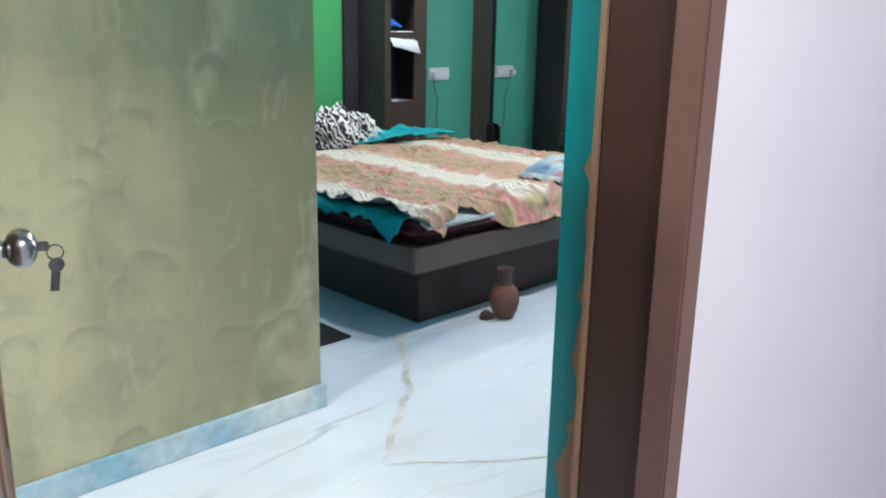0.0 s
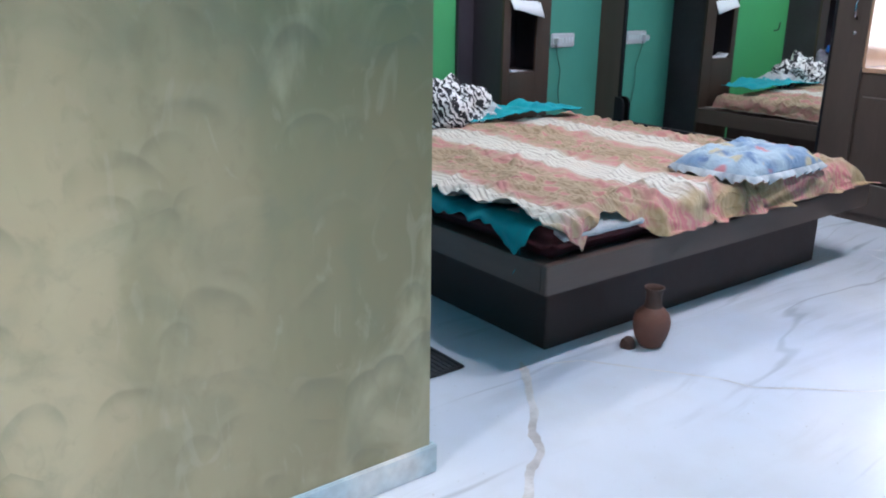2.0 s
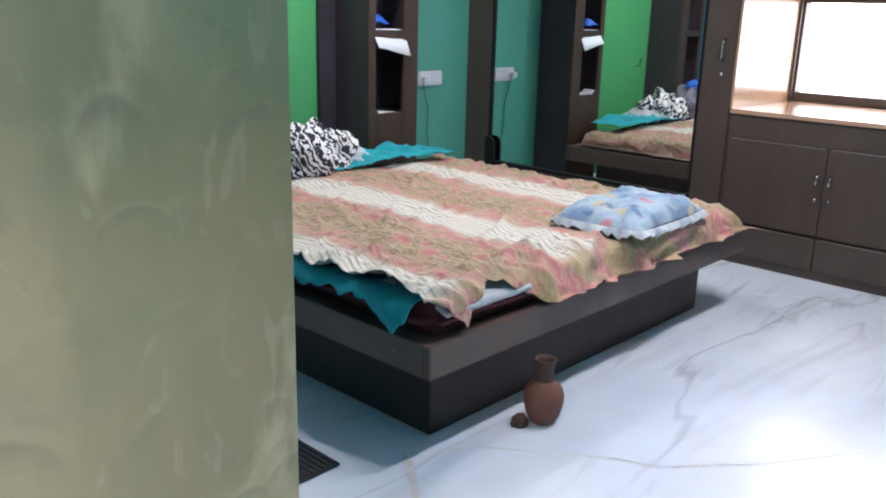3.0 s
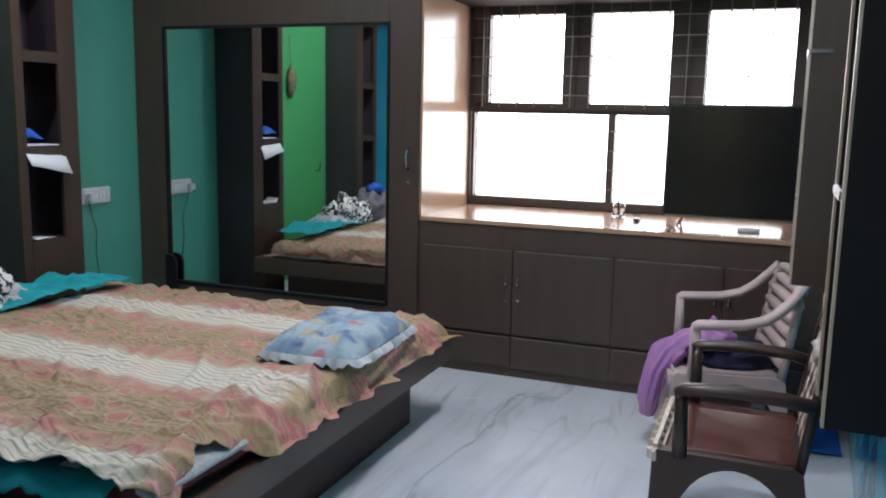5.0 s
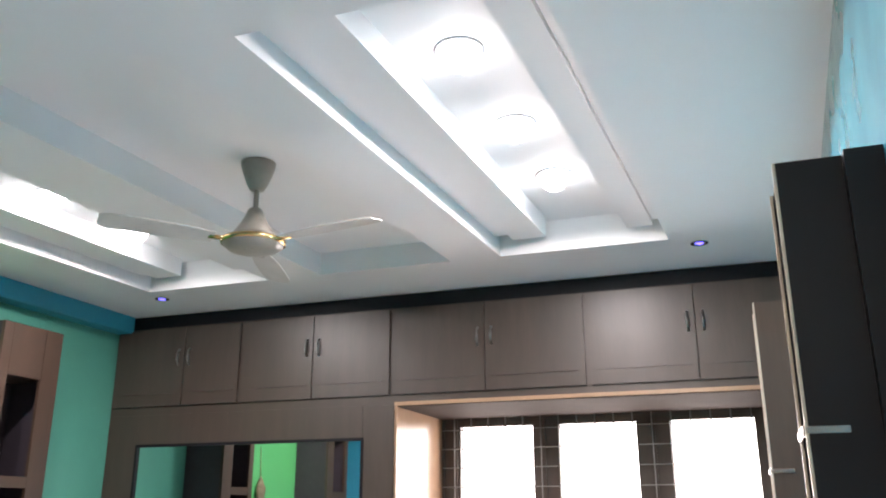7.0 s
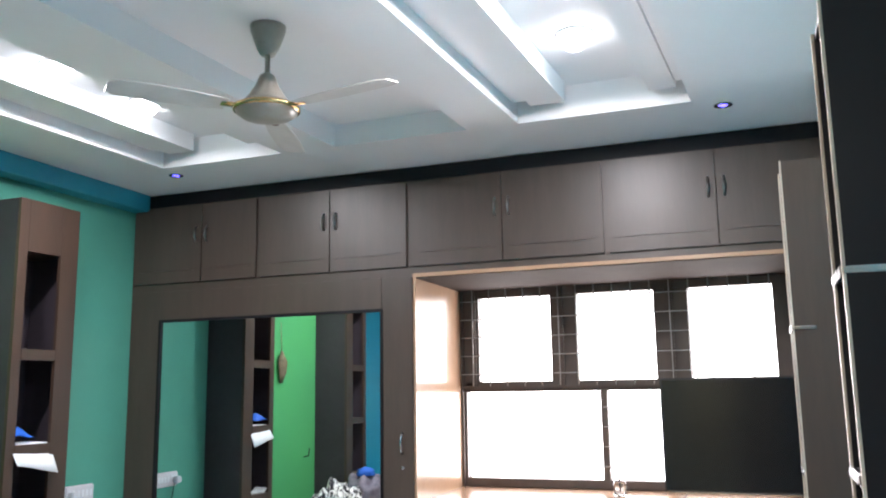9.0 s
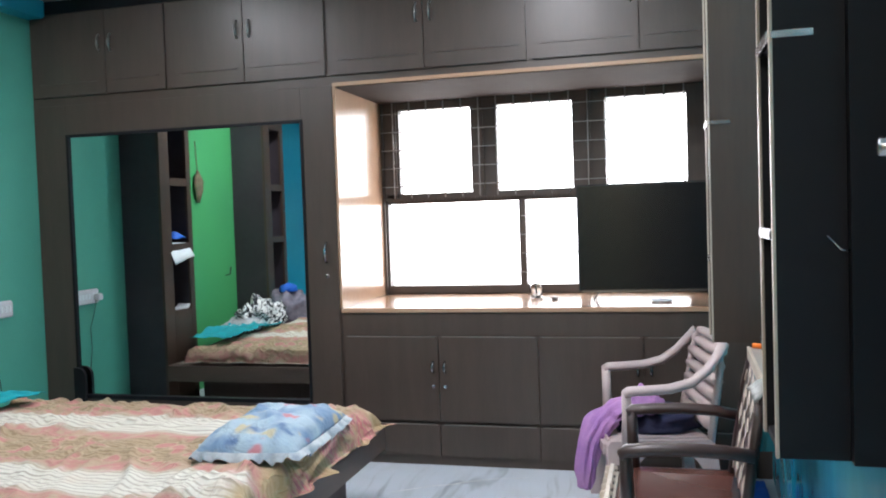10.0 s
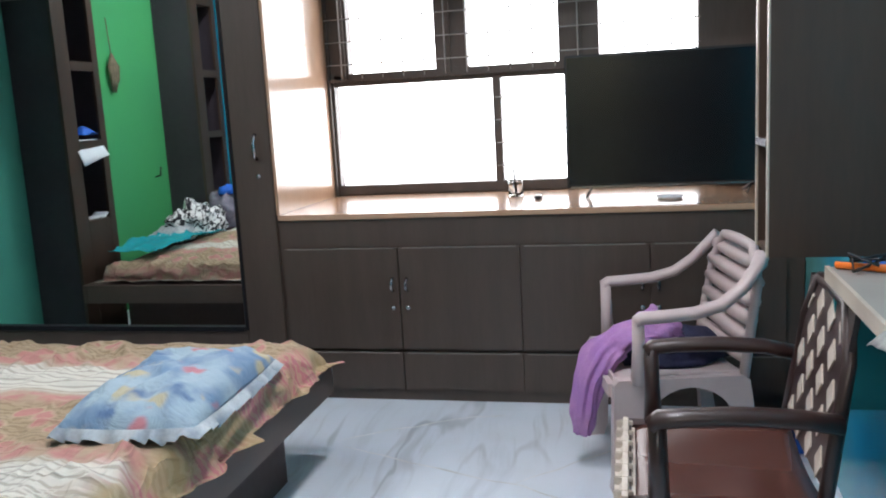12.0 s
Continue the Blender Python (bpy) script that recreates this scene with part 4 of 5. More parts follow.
# ---- plastic armchairs ----
def leg_frame(x0, x1, mat, parent):
    """One side of a moulded chair: two legs joined by an arch, a strip of quads with thickness."""
    outer, inner, n = [], [], 16
    for k in range(n + 1):
        a = math.pi * k / n
        inner.append((0.012 + 0.232 * math.cos(a), 0.05 + 0.335 * math.sin(a) ** 0.75))
        f = k / n
        if f < 0.3:
            outer.append((0.338 - 0.012 * f / 0.3, 0.42 * min(1.0, 0.12 + f / 0.3)))
        elif f > 0.7:
            g = (1 - f) / 0.3
            outer.append((-0.295 + 0.075 * g, 0.42 * min(1.0, 0.12 + g)))
        else:
            outer.append((0.326 - 0.546 * (f - 0.3) / 0.4, 0.42))
    outer = [(0.345, 0.0)] + outer + [(-0.305, 0.0)]
    inner = [(0.262, 0.0)] + inner + [(-0.235, 0.0)]
    m, verts, faces = len(outer), [], []
    for x in (x0, x1):
        verts += [(x, y, z) for y, z in outer] + [(x, y, z) for y, z in inner]
    for i in range(m - 1):
        faces += [(i, i + 1, m + i + 1, m + i), (2 * m + i, 3 * m + i, 3 * m + i + 1, 2 * m + i + 1),
                  (i, 2 * m + i, 2 * m + i + 1, i + 1), (m + i, m + i + 1, 3 * m + i + 1, 3 * m + i)]
    faces += [(0, m, 3 * m, 2 * m), (m - 1, 3 * m - 1, 4 * m - 1, 2 * m - 1)]
    bm = bmesh.new()
    vs = [bm.verts.new(v) for v in verts]
    for f in faces:
        bm.faces.new([vs[k] for k in f])
    return bm_object("leg_frame", bm, mat, parent)


def seat_mesh(parent, w, mat):
    verts, faces, n = [], [], 12
    for s in (0, 1):
        for j in range(n + 1):
            for i in range(n + 1):
                u, v = i / n * 2 - 1, j / n * 2 - 1
                z = 0.425 - 0.022 * (1 - u * u) * (1 - 0.6 * v) - 0.03 * max(0, v - 0.75) / 0.25 - (0.014 if s else 0)
                verts.append((u * w / 2, v * 0.28 + 0.045, z))
    m = (n + 1) ** 2
    for j in range(n):
        for i in range(n):
            a = j * (n + 1) + i
            faces += [(a, a + 1, a + n + 2, a + n + 1), (m + a, m + a + n + 1, m + a + n + 2, m + a + 1)]
    for i in range(n):
        a, b = i, n * (n + 1) + i
        faces += [(a, m + a, m + a + 1, a + 1), (b, b + 1, m + b + 1, m + b)]
        a, b = i * (n + 1), i * (n + 1) + n
        faces += [(a, a + n + 1, m + a + n + 1, m + a), (b, m + b, m + b + n + 1, b + n + 1)]
    return mesh_object("seat", verts, faces, mat, parent, smooth=True)


def back_frame(w, top, y_low, y_top):
    """Points up one side of the back, across the rounded top, and down."""
    pts = []
    for k in range(15):
        u = k / 14 * 2 - 1
        f = min(1.0, (1 - abs(u)) * 2.6)
        x = u * w / 2 if f >= 1 else math.copysign(w / 2 - 0.03 * f, u)
        z = 0.40 + (top - 0.40) * (f if f < 1 else 1.0 - 0.02 * abs(u))
        pts.append((x, y_low + (y_top - y_low) * (z - 0.4) / (top - 0.4), z))
    return pts


def chair(name, w, colour, seat_colour, style):
    c = thing(name)
    for s in (-1, 1):
        leg_frame(s * (w / 2 - 0.025) - 0.026, s * (w / 2 - 0.025) + 0.026, colour, c)
        if style == "slats":
            arm = [(s * (w / 2 - 0.045), -0.298, 0.845), (s * (w / 2 - 0.02), -0.262, 0.80), (s * (w / 2 + 0.0), -0.195, 0.735), (s * (w / 2 + 0.012), -0.11, 0.682), (s * (w / 2 + 0.015), 0.0, 0.658), (s * (w / 2 + 0.015), 0.13, 0.652), (s * (w / 2 + 0.015), 0.215, 0.65), (s * (w / 2 + 0.012), 0.24, 0.635)]
        else:
            arm = [(s * (w / 2), -0.25, 0.64), (s * (w / 2 + 0.012), -0.15, 0.655), (s * (w / 2 + 0.015), 0.0, 0.66), (s * (w / 2 + 0.015), 0.14, 0.655), (s * (w / 2 + 0.015), 0.225, 0.648), (s * (w / 2 + 0.012), 0.245, 0.632)]
        tube("armrest", arm, 0.032, colour, c, 12, flat=0.72)
        tube("arm_post", [(s * (w / 2 + 0.01), 0.228, 0.645), (s * (w / 2 + 0.006), 0.226, 0.53), (s * (w / 2 - 0.008), 0.225, 0.41)], [0.028, 0.030, 0.036], colour, c, 12, flat=0.9)
    seat_mesh(c, w - 0.06, seat_colour)
    if style == "slats":
        box("seat_rim", -w / 2 + 0.02, w / 2 - 0.02, 0.285, 0.345, 0.325, 0.420, colour, c, 0.024)
    else:
        box("seat_rim", -w / 2 + 0.02, w / 2 - 0.02, 0.285, 0.325, 0.325, 0.420, colour, c, 0.016)
        # cream ribbed lip along the seat's front edge
        bm = bmesh.new()
        add_box(bm, -w / 2 - 0.004, w / 2 + 0.004, 0.290, 0.352, 0.355, 0.432, 0.022, 0, 3)
        for k in range(7):
            x = -w / 2 + 0.05 + k * (w - 0.1) / 6
            add_box(bm, x - 0.004, x + 0.004, 0.296, 0.354, 0.362, 0.4335, 0.003)
        bm_object("front_lip", bm, M_CREAM, c)
    top = 0.86 if style == "slats" else 0.90
    frame_pts = back_frame(w - 0.05, top, -0.215, -0.30)
    tube("back_frame", frame_pts, 0.021, colour, c, 10)
    if style == "slats":
        for k in range(6):
            z = 0.46 + k * 0.068
            y = -0.215 - 0.085 * (z - 0.4) / 0.46
            half = (w - 0.07) / 2
            pts = [(-half, y, z + 0.012), (-half * 0.5, y - 0.025, z - 0.004), (0, y - 0.03, z - 0.008), (half * 0.5, y - 0.025, z - 0.004), (half, y, z + 0.012)]
            tube("slat", pts, [0.026, 0.037, 0.039, 0.037, 0.026], colour, c, 10, flat=0.85)
    else:
        half, lo, hi = (w - 0.09) / 2, 0.46, top - 0.01
        verts = []
        for s in (0, 1):
            for x, z in ((-half, lo), (half, lo), (half, hi), (-half, hi)):
                verts.append((x, -0.215 - 0.085 * (z - 0.4) / (top - 0.4) + (0.008 if s else -0.008), z))
        mesh_object("back_panel", verts, [(0, 1, 2, 3), (7, 6, 5, 4), (0, 4, 5, 1), (1, 5, 6, 2), (2, 6, 7, 3), (3, 7, 4, 0)], colour, c)
        dia = []
        for r in range(5):
            for q in range(4):
                x = -half + 0.07 + q * (2 * half - 0.12) / 3 + (0.0 if r % 2 == 0 else 0.055)
                if x > half - 0.03:
                    continue
                dia.append((x, 0.50 + r * 0.085))
        bm = bmesh.new()
        for x, z in dia:
            for sgn in (1,):
                y = -0.215 - 0.085 * (z - 0.4) / (top - 0.4)
                pts = [(x - 0.034, z), (x, z - 0.042), (x + 0.034, z), (x, z + 0.042)]
                f = [bm.verts.new((px, -0.215 - 0.085 * (pz - 0.4) / (top - 0.4) + 0.0125, pz)) for px, pz in pts]
                b = [bm.verts.new((px, -0.215 - 0.085 * (pz - 0.4) / (top - 0.4) + 0.0075, pz)) for px, pz in pts]
                bm.faces.new(f), bm.faces.new(b[::-1])
                for i in range(4):
                    bm.faces.new((f[i], b[i], b[(i + 1) % 4], f[(i + 1) % 4]))
        bm_object("diamond_inlay", bm, M_CREAM, c)
    for o in c.children:
        for v in o.data.vertices:
            v.co.y *= 0.86
    return c


brown = chair("armchair", 0.58, M_CHAIRB, M_CHAIRSEAT, "diamonds")
brown.matrix_basis = pose(4.105, 1.53, 0, 0, 0, 0)
tagged(brown, "dark brown plastic armchair with cream diamond inlays in the back", "chair", "plastic chairs by the wall")
pale = chair("armchair", 0.60, M_CHAIRW, M_CHAIRW, "slats")
pale.matrix_basis = pose(5.10, 1.635, 0, 0, 0, 12)
tagged(pale, "pinkish white plastic armchair with a slatted back, heaped with clothes", "chair", "plastic chairs by the wall")


def heap(name, mat, at, size, seed, rough=0.28, n=26, squash=1.0):
    """A crumpled heap of cloth: a dome folded by noise, flat below."""
    verts, faces = [], []
    rows_, cols = n // 2, n
    for j in range(rows_ + 1):
        el = math.pi / 2 * (1 - j / rows_)
        for i in range(cols):
            a = 2 * math.pi * i / cols
            d = Vector((math.cos(a) * math.cos(el), math.sin(a) * math.cos(el), math.sin(el)))
            f = 1 + rough * noise.noise(d * 2.1 + Vector((seed, 0, 0))) + rough * 0.7 * noise.noise(d * 5.0 + Vector((0, seed, 0)))
            verts.append((at[0] + d.x * f * size[0], at[1] + d.y * f * size[1], at[2] + max(0.0, d.z) ** 0.8 * f * size[2] * squash))
    for j in range(rows_):
        for i in range(cols):
            i2 = (i + 1) % cols
            faces.append((j * cols + i, (j + 1) * cols + i, (j + 1) * cols + i2, j * cols + i2))
    faces.append(tuple(rows_ * cols + i for i in range(cols))[::-1])
    return mesh_object(name, verts, faces, mat, smooth=True)


dark_heap = heap("clothes", M_NAVY, (5.14, 1.66, 0.412), (0.24, 0.22, 0.10), 3.3)
tagged(dark_heap, "folded navy blue clothes on the pale chair", "clothes")


def towel():
    """A towel bunched on the seat and tumbling over its front corner in thick folds."""
    line = [(5.10, 1.62, 0.50), (5.04, 1.72, 0.535), (4.99, 1.82, 0.52), (4.955, 1.90, 0.455), (4.945, 1.945, 0.36), (4.95, 1.965, 0.26), (4.96, 1.972, 0.20), (4.968, 1.978, 0.135)]
    size = [(0.05, 0.025), (0.085, 0.035), (0.085, 0.038), (0.072, 0.04), (0.066, 0.04), (0.062, 0.038), (0.052, 0.034), (0.04, 0.028)]
    pts, wid = [], []
    for k in range(len(line) - 1):
        for q in range(5):
            f = q / 5
            pts.append(Vector(line[k]).lerp(Vector(line[k + 1]), f))
            wid.append([a + (b - a) * f for a, b in zip(size[k], size[k + 1])])
    pts.append(Vector(line[-1])), wid.append(size[-1])
    verts, faces, n = [], [], 64
    for i, p in enumerate(pts):
        d = (pts[min(i + 1, len(pts) - 1)] - pts[max(i - 1, 0)]).normalized()
        side = Vector((0.75, 0.66, 0)).normalized() if i > 12 else d.cross(Vector((0, 0, 1))).normalized()
        over = side.cross(d).normalized()
        for k in range(n):
            a = 2 * math.pi * k / n
            r = 1 + 0.26 * abs(math.sin(3.5 * a + 0.06 * i)) - 0.13 + 0.10 * math.sin(11 * a - 0.09 * i) + 0.30 * noise.noise(Vector((math.cos(a) * 2, math.sin(a) * 2, i * 0.16)))
            verts.append(tuple(p + r * (math.cos(a) * wid[i][0] * side + math.sin(a) * wid[i][1] * over)))
    for i in range(len(pts) - 1):
        for k in range(n):
            k2 = (k + 1) % n
            faces.append((i * n + k, i * n + k2, (i + 1) * n + k2, (i + 1) * n + k))
    faces += [tuple(range(n))[::-1], tuple(range((len(pts) - 1) * n, len(pts) * n))]
    return mesh_object("towel", verts, faces, M_PURPLE, smooth=True)


tagged(towel(), "lilac purple towel draped over the pale chair", "towel")
bunch = heap("cloth_bundle", M_PURPLE, (5.02, 1.70, 0.50), (0.10, 0.09, 0.10), 8.1, 0.4)
tagged(bunch, "bunched lilac cloth on the pale chair seat", "cloth")

# ---- on the sill ----
tv = thing("television", (6.06, 1.545, 0.933))
tagged(tv, "large flat black television standing on the sill", "television")
bm = bmesh.new()
add_box(bm, 0.0, 0.035, -0.48, 0.545, 0.045, 0.695, 0.006)
bm_object("housing", bm, M_BLACKPL, tv)
box("screen", -0.003, 0.001, -0.468, 0.533, 0.062, 0.683, M_BLACKGLASS, tv, 0.001)
boxes("trim", [(-0.005, 0.0, -0.46, 0.525, 0.047, 0.055)], M_STEEL, tv, 0.001)
for y in (-0.33, 0.42):
    tube("foot", [(0.015, y, 0.05), (-0.06, y + 0.03, 0.004)], 0.006, M_BLACKPL, tv, 8)
    tube("foot", [(0.015, y, 0.05), (0.09, y + 0.03, 0.004)], 0.006, M_BLACKPL, tv, 8)
bottle = thing("jar", (6.21, 2.37, 0.933))
tagged(bottle, "small clear plastic jar with a brush in it on the sill", "jar")
revolve("body", [(0.0, 0.0), (0.036, 0.0), (0.04, 0.01), (0.04, 0.075), (0.036, 0.085), (0.033, 0.085), (0.037, 0.074), (0.037, 0.012), (0.0, 0.006)], M_ACRYL, bottle, 20)
tube("brush", [(0.01, 0.0, 0.012), (-0.012, 0.006, 0.15)], 0.006, M_BLACKPL, bottle, 8)
clip_box = box("remote", 6.02, 6.10, 2.215, 2.255, 0.933, 0.953, M_BLACKPL, None, 0.006)
tagged(clip_box, "small black remote lying on the sill", "remote")
dish = revolve("dish", [(0.0, 0.004), (0.05, 0.003), (0.062, 0.012), (0.066, 0.012), (0.055, 0.0), (0.0, 0.0)], M_PAPER, None, 24, (5.93, 1.60, 0.933))
tagged(dish, "small white dish under the television on the sill", "dish")

# ---- bed ----
BX, BY = 2.58, 2.96
bed = thing("bed", (BX, BY, 0))
tagged(bed, "low dark brown laminate box bed with a wide rim", "bed")
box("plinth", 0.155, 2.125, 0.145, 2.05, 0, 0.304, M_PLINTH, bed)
boxes("rim", [(0, 2.32, 0, 0.03, 0.305, 0.42), (0, 2.32, 2.20, 2.23, 0.305, 0.42), (0, 0.03, 0.03, 2.20, 0.305, 0.42), (2.29, 2.32, 0.03, 2.20, 0.305, 0.42), (0.03, 2.29, 0.03, 2.20, 0.38, 0.414)], M_WOOD_BED, bed, 0.003)


def mattress():
    bm = bmesh.new()
    add_box(bm, 0.045, 2.20, 0.035, 2.19, 0.418, 0.526, 0.045, 0, 4)
    bmesh.ops.subdivide_edges(bm, edges=[e for e in bm.edges if e.calc_length() > 0.5], cuts=16, use_grid_fill=True)
    for v in bm.verts:
        v.co.z += 0.008 * noise.noise(v.co * 4)
        if v.co.z > 0.48:
            v.co.z -= 0.034 * max(0.0, min(1.0, (v.co.x - 1.45) / 0.6))
        v.co.y += 0.010 * noise.noise(v.co * 5 + Vector((3, 1, 0)))
    return bm_object("mattress", bm, M_MAROON, None, True)


mat_ob = mattress()
mat_ob.matrix_basis = pose(BX, BY, 0)
tagged(mat_ob, "maroon velvet mattress on the low bed", "mattress")


def over_edge(d, radius=0.035, flare=0.12):
    """Where a cloth lies, d past an edge: how far out and how far down."""
    if d <= 0:
        return d, 0.0
    arc = radius * math.pi / 2
    if d < arc:
        a = d / radius
        return radius * math.sin(a), radius * (1 - math.cos(a))
    return radius + flare * (d - arc), radius + (d - arc) * 0.99


def crease(x, y, angle, scale, stretch, seed, sharp):
    """Long thin ridges of cloth that run at an angle, sparse and of uneven height."""
    c, s = math.cos(angle), math.sin(angle)
    a, b = (x * c + y * s) * scale / stretch, (y * c - x * s) * scale
    warp = 0.5 * noise.noise(Vector((x * 2.3, y * 2.3, seed + 5)))
    n = noise.noise(Vector((a, b + warp, seed)))
    here = max(0.0, min(1.0, 0.55 + 1.6 * noise.noise(Vector((x * 2.1, y * 2.1, seed + 9)))))
    return here * max(0.0, 1 - sharp * abs(n)) ** 1.4


def bedsheet():
    """The printed sheet: creased on top, slumping over the front and the far end, short at the near corner."""
    verts, faces, flat, nx, ny = [], [], [], 250, 220
    for j in range(ny + 1):
        v = j / ny
        for i in range(nx + 1):
            u = i / nx
            hang_end = 0.12 + 0.05 * noise.noise(Vector((v * 7, 2.0, 0))) + 0.05 * max(0.0, 1 - v / 0.12)
            start = 2.60 + 0.045 * noise.noise(Vector((v * 9, 9.0, 0))) + 0.02 * noise.noise(Vector((v * 30, 7.0, 0)))
            x_flat = start + u * (4.83 - start + hang_end)
            reach = 0.19 + 0.045 * noise.noise(Vector((u * 8, 5.0, 0))) + 0.030 * noise.noise(Vector((u * 23, 8.0, 0)))
            reach *= max(0.12, min(1.0, (u - 0.12) / 0.16))
            reach += 0.135 * max(0.0, 1 - abs(u - 0.065) / 0.06) + 0.05 * max(0.0, 1 - abs(u - 0.30) / 0.07)
            far = 4.87 + 0.05 * noise.noise(Vector((u * 5, 1.0, 4))) - 0.10 * max(0, 0.35 - u) + 0.24 * max(0.0, u - 0.72) / 0.28
            y_flat = far - v * (far - 3.03 + reach)
            ox, dx = over_edge(x_flat - 4.76, 0.06, 0.25)
            oy, dy = over_edge(3.055 - y_flat, 0.085, 0.5)
            x = 4.76 + ox if x_flat > 4.76 else x_flat
            y = 3.055 - oy if y_flat < 3.055 else y_flat
            z = 0.557 + 0.010 * noise.noise(Vector((x_flat * 2.4, y_flat * 2.4, 1))) + 0.008 * noise.noise(Vector((x_flat * 6, y_flat * 6, 2)))
            z += 0.024 * crease(x_flat, y_flat, 0.5, 5.0, 3.2, 21, 4.0) + 0.020 * crease(x_flat, y_flat, -0.6, 6.0, 3.0, 33, 4.0)
            z += 0.016 * crease(x_flat, y_flat, 1.35, 7.0, 3.5, 47, 4.5) + 0.011 * crease(x_flat, y_flat, 0.1, 12.0, 3.0, 58, 3.5)
            near = max(0.0, 1 - (y_flat - 2.9) / 0.5)
            z += 0.024 * near * crease(x_flat, y_flat, 2.2, 9.0, 2.6, 71, 3.0)
            left = max(0.0, 1 - (x_flat - 2.6) / 0.6)
            z += 0.030 * left * crease(x_flat, y_flat, 2.5, 8.0, 4.0, 83, 3.0)
            end = max(0.0, min(1.0, (x_flat - 4.1) / 0.65))
            z -= 0.030 * end * end * (3 - 2 * end)
            drop = max(dx, dy) + 0.3 * min(dx, dy)
            fold = 0.070 * noise.noise(Vector((x_flat * 6.5, y_flat * 5, 5))) + 0.030 * noise.noise(Vector((x_flat * 17, y_flat * 9, 6)))
            if dy > 0.0:
                y += min(0.012, -fold * min(1.0, dy / 0.06))
            if dx > 0.0:
                x -= min(0.012, -fold * min(1.0, dx / 0.06))
            z = max(z - drop, 0.425 + 0.012 * (1 + noise.noise(Vector((x_flat * 12, y_flat * 12, 3)))))
            verts.append((x, y, z))
            flat.append((x_flat, y_flat))
    for j in range(ny):
        for i in range(nx):
            a = j * (nx + 1) + i
            faces.append((a, a + nx + 1, a + nx + 2, a + 1))
    ob = mesh_object("bedsheet", verts, faces, M_SHEET, smooth=True)
    layer = ob.data.uv_layers.new(name="cloth")
    for loop in ob.data.loops:
        layer.data[loop.index].uv = flat[loop.vertex_index]
    s = ob.modifiers.new("thickness", "SOLIDIFY")
    s.thickness, s.offset = 0.002, 1
    return ob


tagged(bedsheet(), "wrinkled beige, pink and cream printed bedsheet spread over the mattress", "bedsheet")


def under_sheet():
    """The turquoise sheet under the print: along the near end with a hanging corner."""
    verts, faces, nx, ny = [], [], 30, 150
    for j in range(ny + 1):
        y = 3.06 + 2.05 * j / ny
        tip = 0.10 * max(0, 1 - abs(y - 3.13) / 0.13) + 0.02 * noise.noise(Vector((y * 17, 3, 0)))
        for i in range(nx + 1):
            d = -0.25 + (0.25 + 0.058 + tip + 0.03 * noise.noise(Vector((y * 6, 0, 0)))) * i / nx
            ox, dz = over_edge(d)
            x = 2.625 - ox
            z = 0.541 - dz + 0.012 * noise.noise(Vector((x * 12, y * 12, 0))) + 0.014 * crease(d, y, 0.6, 11.0, 2.5, 4, 3.0)
            verts.append((x - min(1.0, dz / 0.04) * (0.016 + 0.028 * noise.noise(Vector((y * 13 + d * 9, d * 12, 1)))), y + 0.02 * noise.noise(Vector((d * 14, y * 8, 6))), z))
    for j in range(ny):
        for i in range(nx):
            a = j * (nx + 1) + i
            faces.append((a, a + 1, a + nx + 2, a + nx + 1))
    ob = mesh_object("under_sheet", verts, faces, M_TURQ, smooth=True)
    s = ob.modifiers.new("thickness", "SOLIDIFY")
    s.thickness, s.offset = 0.003, 0
    return ob


tagged(under_sheet(), "turquoise cotton under-sheet showing at the mattress edge", "bedsheet")
far_sheet = draped_sheet("under_sheet", M_TURQ, 3.72, 4.68, 4.78, 5.13, 0.570, 60, 24, 0.028, lambda u, v: (0, 0, 0.02 * math.sin(3.1 * u) + (0.03 * math.exp(-((u - 0.7) / 0.08) ** 2) * v)), 5.0)
tagged(far_sheet, "rumpled turquoise sheet along the far mattress edge", "bedsheet")
thread = tube("thread", [(2.615, 3.13, 0.50), (2.605, 3.135, 0.44), (2.598, 3.12, 0.39), (2.57, 3.13, 0.35)], 0.0015, M_TURQ, None, 5)
tagged(thread, "loose turquoise thread hanging off the sheet", "thread")
quilt = draped_sheet("quilt", M_QUILT, 2.68, 3.12, 2.99, 3.30, 0.529, 30, 14, 0.006, lambda u, v: (0, -0.012 * (1 - v), -0.035 * max(0, 0.3 - v) / 0.3), 6.0, 0.020)
tagged(quilt, "white speckled thin quilt peeping from under the bedsheet", "quilt")


M_FRILL = material("grey_white_frill", (0.50, 0.53, 0.54), 0.9, spots=0.7, scale=12, second=(0.20, 0.24, 0.29), fine=0.2)


